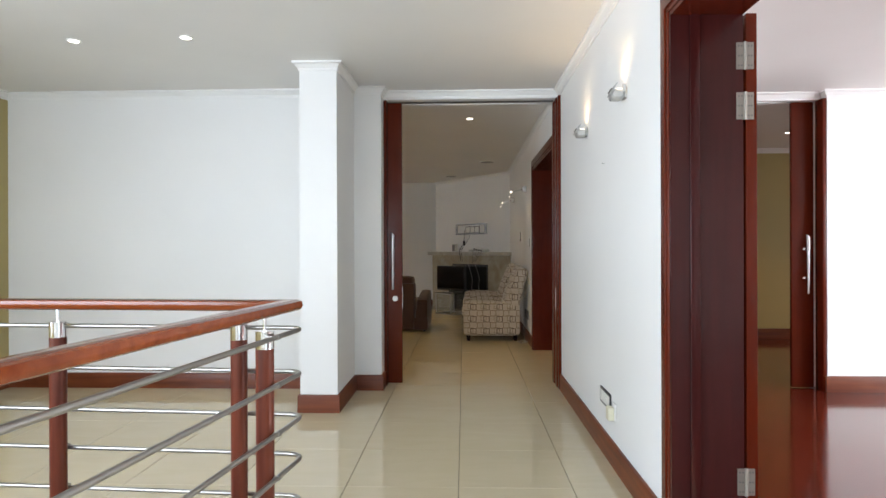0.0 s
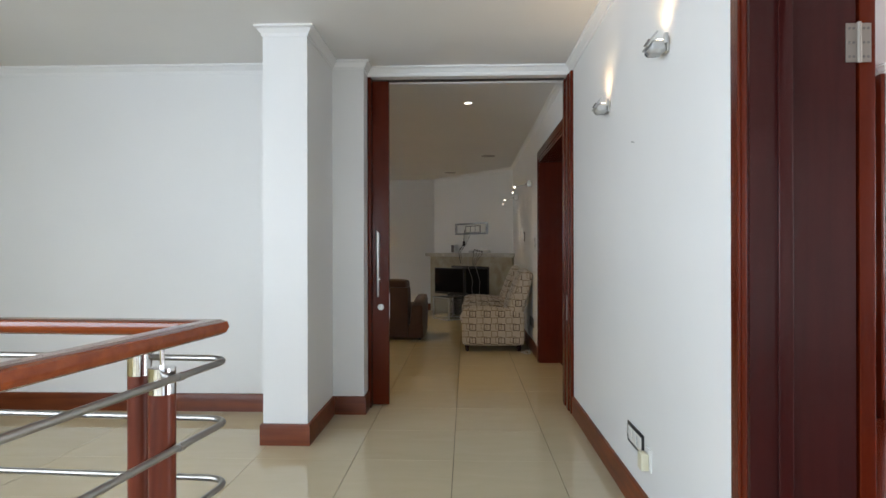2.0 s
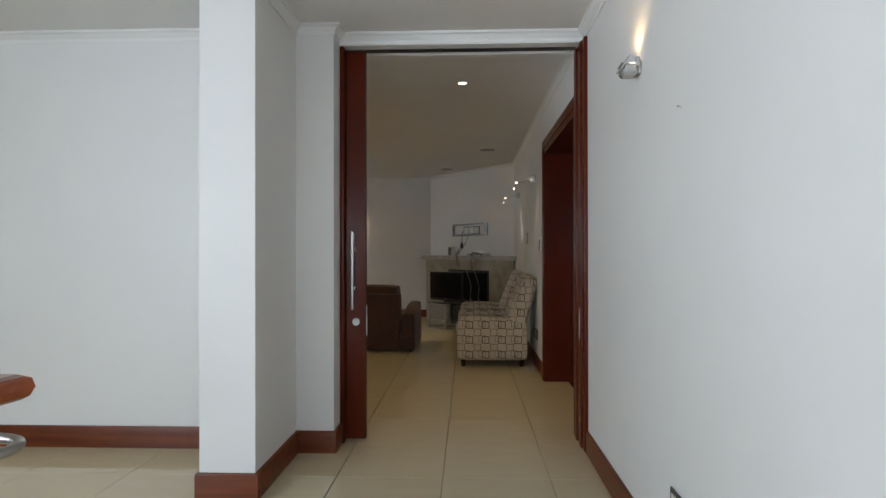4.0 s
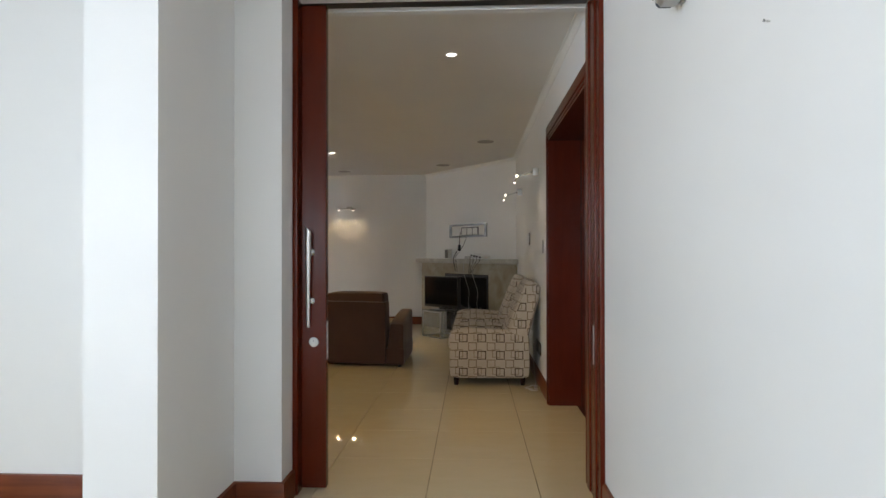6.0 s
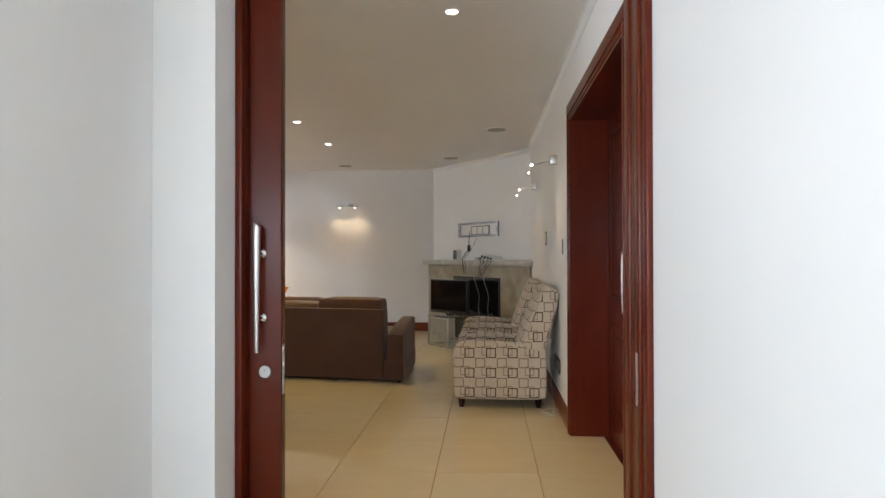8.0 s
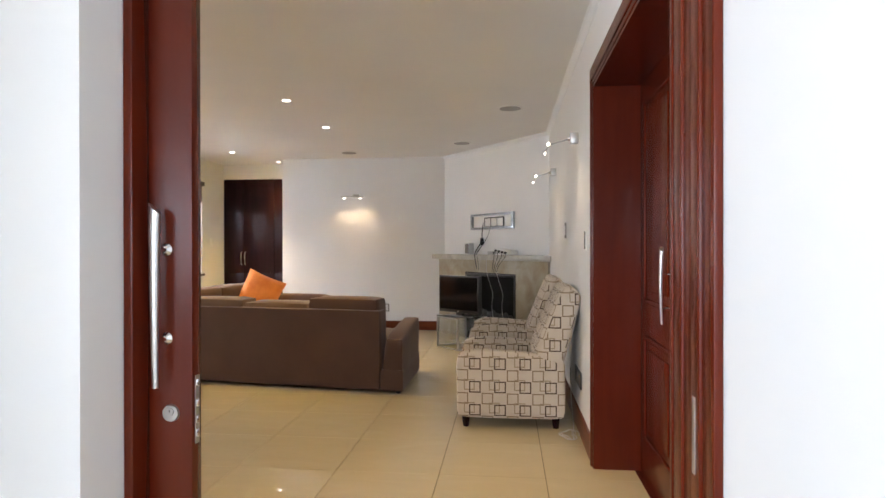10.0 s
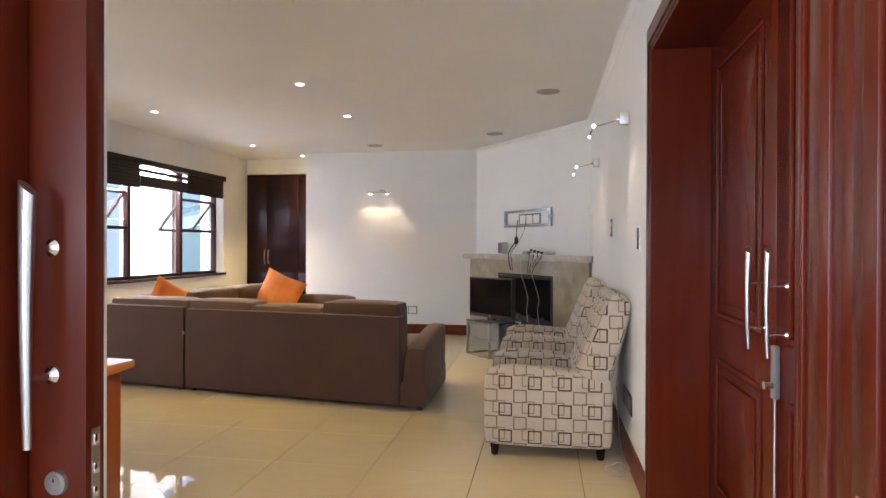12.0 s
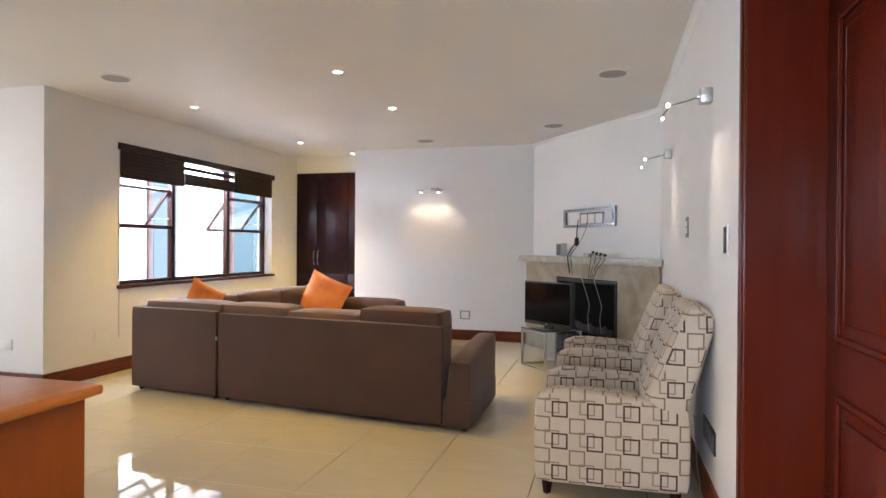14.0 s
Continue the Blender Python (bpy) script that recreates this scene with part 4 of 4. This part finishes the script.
# ---- armchairs in patterned cloth ----
def uv_box(ob, off=(0.0, 0.0)):
    """UVs in metres by the main direction of each face."""
    me = ob.data
    uv = me.uv_layers.new(name="UVMap")
    for p in me.polygons:
        n = p.normal
        ax = max(range(3), key=lambda i: abs(n[i]))
        for li in p.loop_indices:
            c = me.vertices[me.loops[li].vertex_index].co
            a, b = ((c.y, c.z), (c.x, c.z), (c.y, c.x))[ax]
            uv.data[li].uv = (a + off[0], b + off[1])


def armchair(x, y):
    """Faces -x; origin at the near front corner of its plan. Depth 0.78 along x, width 0.74 along y."""
    ch = thing("armchair", "cream armchair patterned with brown square outlines", "armchair", pose(x, y, 0), "pair of armchairs")
    aw = 0.13
    for a, b in ((0.0, aw), (0.74 - aw, 0.74)):
        bm = bmesh.new()
        rounded(bm, 0.0, 0.76, a, b, 0.075, 0.57, r=0.03, puff=0.006, n=8)
        for v in bm.verts:
            if v.co.z > 0.3:
                s = v.co.x / 0.76
                v.co.z -= 0.012 + 0.055 * s * s + 0.03 * max(0.0, 0.15 - s) / 0.15
        uv_box(part("arm", bm, SQUARES, ch), (0.05, 0.03))
    uv_box(part("base", padded(0.01, 0.70, aw, 0.74 - aw, 0.085, 0.30, r=0.02), SQUARES, ch))
    uv_box(part("seat_cushion", padded(-0.01, 0.60, aw + 0.005, 0.735 - aw, 0.30, 0.46, r=0.05, puff=0.02), SQUARES, ch))
    bm = bmesh.new()
    rounded(bm, -0.085, 0.085, 0.012, 0.728, 0.07, 0.67, r=0.042, puff=0.014, n=8)
    for v in bm.verts:
        v.co.x *= 1.30 - 0.36 * (v.co.z - 0.07) / 0.6
        v.co.z -= 0.25 * max(0.0, v.co.x) * (v.co.z - 0.07) / 0.6
    bmesh.ops.transform(bm, matrix=pose(0.605, 0, 0.36, 0, 19, 0), verts=bm.verts)
    uv_box(part("backrest", bm, SQUARES, ch), (0.02, 0.06))
    for fx, fy in ((0.06, 0.06), (0.06, 0.68), (0.70, 0.06), (0.70, 0.68)):
        part("leg", cyl(bmesh.new(), (fx, fy, 0), (fx, fy, 0.08), 0.02, 0.03, 4), DARKDOOR, ch, "short dark tapered wooden leg")
    return ch


armchair(0.03, 8.10)
armchair(0.04, 9.46)

# ---- desk by the doorway ----
dk = thing("desk", "orange-brown wooden desk with a rounded top", "desk", pose(-1.185, 6.53, 0))
bm = bmesh.new()
rounded(bm, -0.62, 0.0, -0.85, 0.0, 0.803, 0.852, r=0.024, n=6)
part("desktop", bm, DESKWOOD_LIT, dk, "glossy orange timber top with a bullnose edge")
part("side_panel", B((-0.06, -0.035, -0.80, -0.05, 0, 0.802, 0.003)), DESKWOOD_SHADED, dk)
part("side_panel", B((-0.58, -0.555, -0.80, -0.05, 0, 0.802, 0.003)), DESKWOOD_SHADED, dk)
part("back_panel", B((-0.554, -0.061, -0.075, -0.05, 0, 0.802, 0.003)), DESKWOOD_SHADED, dk)

# ---- fireplace ----
P0, P1 = Vector((*BRE[0], 0)), Vector((*BRE[1], 0))
ang = math.degrees(math.atan2(P1.y - P0.y, P1.x - P0.x))
FL = (P1 - P0).length
# own axes: x along the breast from its north end, y into the wall, so the room lies at -y
fp = thing("fireplace", "corner fireplace with sandstone surround and grey shelf", "fireplace", pose(P0.x, P0.y, 0, 0, 0, ang))
OA, OB, OT = 0.81, 1.97, 0.945
part("surround", B((0.09, OA, -0.16, -0.002, 0, 1.118), (OB, FL + 0.16, -0.16, -0.002, 0, 1.118), (OA, OB, -0.16, -0.002, OT, 1.118)), STONE, fp, "sandstone surround")
part("firebox", B((OA, OB, -0.012, -0.003, 0.0, OT - 0.002), (OA, OA + 0.01, -0.158, -0.0125, 0.0, OT - 0.002), (OB - 0.01, OB, -0.158, -0.0125, 0.0, OT - 0.002), (OA + 0.011, OB - 0.011, -0.158, -0.0125, OT - 0.012, OT - 0.002), (OA + 0.011, OB - 0.011, -0.158, -0.0125, 0.0, 0.01)), SOOT, fp, "sooty black firebox")
part("fire_frame", B((OA + 0.011, OA + 0.04, -0.165, -0.15, 0.011, OT - 0.013, 0.003), (OB - 0.04, OB - 0.011, -0.165, -0.15, 0.011, OT - 0.013, 0.003), (OA + 0.041, OB - 0.041, -0.165, -0.15, OT - 0.05, OT - 0.013, 0.003)), BLACKPLASTIC, fp, "black metal fire frame")
grate = part("grate", B(*[(OA + 0.12 + i * 0.06, OA + 0.132 + i * 0.06, -0.15, -0.138, 0.011, 0.33, 0.002) for i in range(16)], (OA + 0.11, OB - 0.11, -0.137, -0.127, 0.28, 0.30, 0.002)), SOOT, fp, "black iron grate bars")
rng = random.Random(5)
for k in range(9):
    x = OA + 0.18 + k * 0.095
    bm = bmesh.new()
    bmesh.ops.create_icosphere(bm, subdivisions=2, radius=0.055 + 0.015 * rng.random())
    for v in bm.verts:
        v.co *= 0.85 + 0.3 * noise.noise(v.co * 22 + Vector((k, 0, 0)))
        v.co.y *= 0.55
    bmesh.ops.translate(bm, vec=(x, -0.075, 0.34 + 0.05 * rng.random()), verts=bm.verts)
    part("coal", bm, CHARCOAL, fp, "grey burnt coal lump")
part("coal_bed", B((OA + 0.11, OB - 0.11, -0.125, -0.02, 0.05, 0.31, 0.01)), SOOT, fp)
bm = B((0.03, FL + 0.30, -0.25, -0.001, 1.12, 1.19, 0.004))
part("mantel_shelf", bm, MANTEL, fp, "grey marble mantel shelf")


def at_fire(x, y, z, turn=0):
    return pose(P0.x, P0.y, 0, 0, 0, ang) @ pose(x, y, z, 0, 0, turn)


# television on a clear side table
tvp = pose(-0.20, 11.68, 0.0, 0, 0, -50)
tb = thing("side_table", "clear acrylic cube side table with steel edges", "side table", tvp)
s = 0.225
for a in (-s, s):
    for b in (-s, s):
        part("leg", B((a - 0.009, a + 0.009, b - 0.009, b + 0.009, 0, 0.40)), STEEL, tb)
part("top", B((-s - 0.012, s + 0.012, -s - 0.012, s + 0.012, 0.401, 0.413, 0.002)), ACRYLIC, tb)
for a in (-s, s):
    part("rail", B((-s + 0.01, s - 0.01, a - 0.008, a + 0.008, 0.0, 0.016)), STEEL, tb)
    part("rail", B((-s + 0.01, s - 0.01, a - 0.008, a + 0.008, 0.384, 0.40)), STEEL, tb)
    part("rail", B((a - 0.008, a + 0.008, -s + 0.01, s - 0.01, 0.0, 0.016)), STEEL, tb)
    part("side", B((a - 0.003, a + 0.003, -s + 0.01, s - 0.01, 0.017, 0.383)), ACRYLIC, tb)
tv = thing("television", "black flat television on its stand, switched off", "television", pose(-0.21, 11.52, 0.0, 0, 0, -42))
part("stand", B((-0.17, 0.17, -0.10, 0.10, 0.414, 0.428, 0.004)), BLACKPLASTIC, tv)
part("neck", B((-0.05, 0.05, -0.02, 0.03, 0.428, 0.49)), BLACKPLASTIC, tv)
part("case", B((-0.36, 0.36, -0.03, 0.03, 0.46, 0.93, 0.006)), BLACKPLASTIC, tv)
part("screen", B((-0.345, 0.345, -0.0335, -0.0305, 0.50, 0.915)), BLACKGLASS, tv)
part("badge", B((-0.012, 0.012, -0.0335, -0.031, 0.474, 0.482)), NICKEL, tv)

# bracket and sockets over the mantel
br = thing("tv_bracket", "empty steel television wall bracket", "bracket", at_fire(0.0, 0, 0))
b0, b1, z0, z1 = 0.755, 1.75, 1.54, 1.765
for z in (z0, z1 - 0.035):
    part("rail", B((b0, b1, -0.03, -0.001, z, z + 0.035, 0.002)), ZINC, br)
    for i in range(15):
        part("slot", B((b0 + 0.03 + i * 0.063, b0 + (0.045 if i in (0, 7, 14) else 0.068) + i * 0.063, -0.0315, -0.0301, z + 0.011, z + 0.024)), BLACKPLASTIC, br)
for x in (b0, b1 - 0.045):
    part("upright", B((x, x + 0.045, -0.029, -0.002, z0 + 0.036, z1 - 0.036)), ZINC, br)
    part("slot", B((x + 0.015, x + 0.03, -0.0305, -0.0291, z0 + 0.08, z1 - 0.08)), BLACKPLASTIC, br)
plate("socket_plate", at_fire(1.30, -0.001, 1.64), 0.46, 0.14, "dark framed wall sockets with three modules", "socket", DARKGREY, 3, edge=0.015, gap=0.009)


def cable(name, pts, r, material, label):
    ps = [Vector(p) for p in pts]
    out = []
    for i in range(len(ps) - 1):
        a, b, c, d4 = ps[max(i - 1, 0)], ps[i], ps[i + 1], ps[min(i + 2, len(ps) - 1)]
        for k in range(6):
            s = k / 6
            out.append(0.5 * ((2 * b) + (c - a) * s + (2 * a - 5 * b + 4 * c - d4) * s * s + (3 * b - a - 3 * c + d4) * s ** 3))
    out.append(ps[-1])
    ob = new(name, mesh_of(name, tube(bmesh.new(), out, r, 7), material))
    ob.matrix_basis = at_fire(0, 0, 0)
    return tagged(ob, label, "cable", "loose cables")


cable("power_cable", [(1.06, -0.02, 1.63), (1.09, -0.06, 1.50), (1.10, -0.08, 1.37), (1.08, -0.16, 1.24), (1.20, -0.262, 1.17), (1.26, -0.27, 1.0)], 0.0062, RUBBER, "black power cable hanging from the socket")
cable("power_cable", [(1.24, -0.02, 1.63), (1.26, -0.06, 1.50), (1.18, -0.10, 1.34), (1.16, -0.20, 1.21), (1.27, -0.262, 1.14), (1.31, -0.27, 0.98)], 0.0035, RUBBER, "thin black cable hanging from the socket")
for k, x in enumerate((1.60, 1.68, 1.76, 1.84)):
    cable("power_cable", [(x, -0.19, 1.215), (x + 0.01, -0.24, 1.222), (x + 0.04, -0.258, 1.17), (x + 0.02 - 0.035 * k, -0.262, 1.06), (x - 0.05 * k, -0.262, 0.96)], 0.0038, RUBBER, "black cable hanging over the mantel")
for x in (1.44, 1.66):
    cable("aerial_cable", [(x, -0.20, 1.194), (x + 0.03, -0.256, 1.16), (x + 0.04, -0.258, 0.95), (x + 0.09, -0.20, 0.68), (x + 0.07, -0.20, 0.52), (x + 0.10, -0.2, 0.36)], 0.0032, WHITECABLE, "pale grey cable drooping over the fireplace")
bm = bmesh.new()
rounded(bm, -0.025, 0.025, -0.02, 0.02, -0.05, 0.05, r=0.015, n=3)
o = new("inline_plug", mesh_of("inline_plug", bm, RUBBER))
o.matrix_basis = at_fire(1.10, -0.07, 1.37)
tagged(o, "black moulded plug hanging on its cable", "plug")
rt = thing("wifi_router", "flat white router with cables on the mantel", "router", at_fire(1.72, -0.12, 1.212) @ pose(0, 0, 0, 0, 8, 0))
for x in (-0.11, -0.04, 0.03, 0.10):
    part("plug", B((x - 0.012, x + 0.012, -0.105, -0.0805, 0.008, 0.034, 0.003)), BLACKPLASTIC, rt)
part("body", B((-0.14, 0.14, -0.08, 0.08, 0, 0.05, 0.01)), WHITEPLASTIC, rt)
bx = thing("modem_box", "small white upright box with a dark front", "modem", at_fire(0.84, -0.10, 1.192, 25))
part("body", B((-0.035, 0.035, -0.08, 0.06, 0, 0.16, 0.006)), WHITEPLASTIC, bx)
part("face", B((-0.03, 0.03, -0.0825, -0.0803, 0.01, 0.15)), GREYPLASTIC, bx)

ad = thing("cable_adapter", "small grey adapter block on the mantel", "adapter", at_fire(1.42, -0.14, 1.192))
part("body", B((-0.05, 0.05, -0.03, 0.03, 0, 0.045, 0.008)), SATIN, ad)

# loose white cable on the floor behind the armchair
bm = bmesh.new()
pts = []
for i in range(46):
    a = i * 0.42
    pts.append((0.845 - 0.02 + 0.09 * math.cos(a) * (0.5 + 0.5 * math.sin(i * 0.37)), 7.98 + 0.10 * math.sin(a), 0.008 + 0.003 * (i % 5)))
pts += [(0.86, 8.2, 0.02), (0.875, 8.5, 0.10), (0.885, 8.7, 0.33)]
tube(bm, pts, 0.003, 6)
tagged(new("floor_cable", mesh_of("floor_cable", bm, WHITECABLE)), "white cable coiled loosely on the tiles", "cable")

# ---- outside the window ----
# Unseen ground, kept pale to bounce sun up through the window.
BOUNCE_GROUND = paint("pale_bounce_ground", (0.55, 0.52, 0.47), 0.8, 0.15)
structure("ground", B((-60, -7.2, -60, 9.45, -3.4, -3.2), (-60, -4.75, 9.45, 80, -3.4, -3.2)), BOUNCE_GROUND, "unseen pale ground outside that bounces sun to the window", "ground")
EXT = paint("sunlit_render", (0.82, 0.80, 0.76), 0.7)
BLUE = mat("blue_grey_shutter", (0.085, 0.13, 0.16), 0.5)
GLAZING = mat("blue_tinted_glazing", (0.035, 0.08, 0.105), 0.2)
hs = thing("neighbouring_wing", "white rendered wing of the house with blue-grey shutters", "building")
part("wall", B((-8.7, -8.4, 6, 26, -3.2, 4.5)), EXT, hs)
for y0, y1 in ((15.15, 15.92),):
    w = part("shutter", B((-8.40, -8.36, y0, y1, -0.6, 3.0)), BLUE, hs, "blue-grey louvred shutter")
    for i in range(56):
        part("slat", B((-8.362, -8.345, y0 + 0.06, y1 - 0.06, -0.54 + i * 0.062, -0.50 + i * 0.062)), BLUE, w)
    part("frame", B((-8.40, -8.34, y0 - 0.08, y0 - 0.002, -0.6, 3.0)), SASHWOOD, hs)
part("glazing", B((-8.40, -8.37, 17.9, 19.0, -0.4, 2.6)), GLAZING, hs, "blue tinted glazing")
part("frame", B((-8.40, -8.33, 17.8, 17.898, -0.4, 2.6)), SASHWOOD, hs)

# ---- floor tiles, one object each ----
def inside(p, poly):
    return all((b[0] - a[0]) * (p[1] - a[1]) - (b[1] - a[1]) * (p[0] - a[0]) >= 0 for a, b in zip(poly, poly[1:] + poly[:1]))


def tile_mesh(poly):
    """A tile with a small chamfer from a plan polygon about its own origin."""
    bm = bmesh.new()
    n = len(poly)
    c = Vector((sum(p[0] for p in poly) / n, sum(p[1] for p in poly) / n))
    lo = [bm.verts.new((x, y, -0.0115)) for x, y in poly]
    mid = [bm.verts.new((x, y, -0.0012)) for x, y in poly]
    hi = [bm.verts.new((x - math.copysign(0.0012, x - c.x), y - math.copysign(0.0012, y - c.y), 0)) for x, y in poly]
    for a, b in ((lo, mid), (mid, hi)):
        for i in range(n):
            bm.faces.new((a[i], a[(i + 1) % n], b[(i + 1) % n], b[i]))
    bm.faces.new(hi)
    me = bpy.data.meshes.new("tile")
    bm.to_mesh(me)
    bm.free()
    me.materials.append(TILE)
    return me


def clip_out(poly, a, b):
    """The part of poly to the right of a -> b."""
    def side(p):
        return (b[0] - a[0]) * (p[1] - a[1]) - (b[1] - a[1]) * (p[0] - a[0])
    out = []
    for p, q in zip(poly, poly[1:] + poly[:1]):
        sp, sq = side(p), side(q)
        if sp <= 0:
            out.append(p)
        if sp * sq < 0:
            s = sp / (sp - sq)
            out.append((p[0] + (q[0] - p[0]) * s, p[1] + (q[1] - p[1]) * s))
    return out


FLOOR = bpy.data.objects["floor"]
H2, V2 = 0.3 - 0.0016, 0.3 - 0.0006
FULL = tile_mesh([(-H2, -V2), (H2, -V2), (H2, V2), (-H2, V2)])
for i in range(-12, 2):
    for j in range(-12, 17):
        cx, cy = 0.6 * i + 0.3, 3.6 + 0.6 * j + 0.3
        if cy < 5.2 and cx < XW or cy > 9.5 and cx < XWIN - 0.2 or cy > 13.3 and cx > -3.0 or cx < -6.9:
            continue
        corners = [(cx - H2, cy - V2), (cx + H2, cy - V2), (cx + H2, cy + V2), (cx - H2, cy + V2)]
        hits = [inside(p, WELL) for p in corners]
        me = FULL
        if all(hits):
            continue
        if any(hits) or any(inside((cx + u, cy + w), WELL) for u in (-0.15, 0.15) for w in (-0.15, 0.15)):
            best = None
            for a, b in zip(WELL, WELL[1:] + WELL[:1]):
                q = clip_out(corners, a, b)
                if len(q) > 2 and (best is None or len(q) and abs(sum(m[0] * n[1] - n[0] * m[1] for m, n in zip(q, q[1:] + q[:1]))) > best[0]):
                    best = (abs(sum(m[0] * n[1] - n[0] * m[1] for m, n in zip(q, q[1:] + q[:1]))), q)
            if not best or best[0] < 0.01:
                continue
            me = tile_mesh([(x - cx, y - cy) for x, y in best[1]])
        if cx + H2 > XE + 0.22:
            me = tile_mesh([(-H2, -V2), (XE + 0.218 - cx, -V2), (XE + 0.218 - cx, V2), (-H2, V2)]) if me is FULL else me
        t = new("tile", me)
        t.parent = FLOOR
        t.location = (cx, cy, 0)
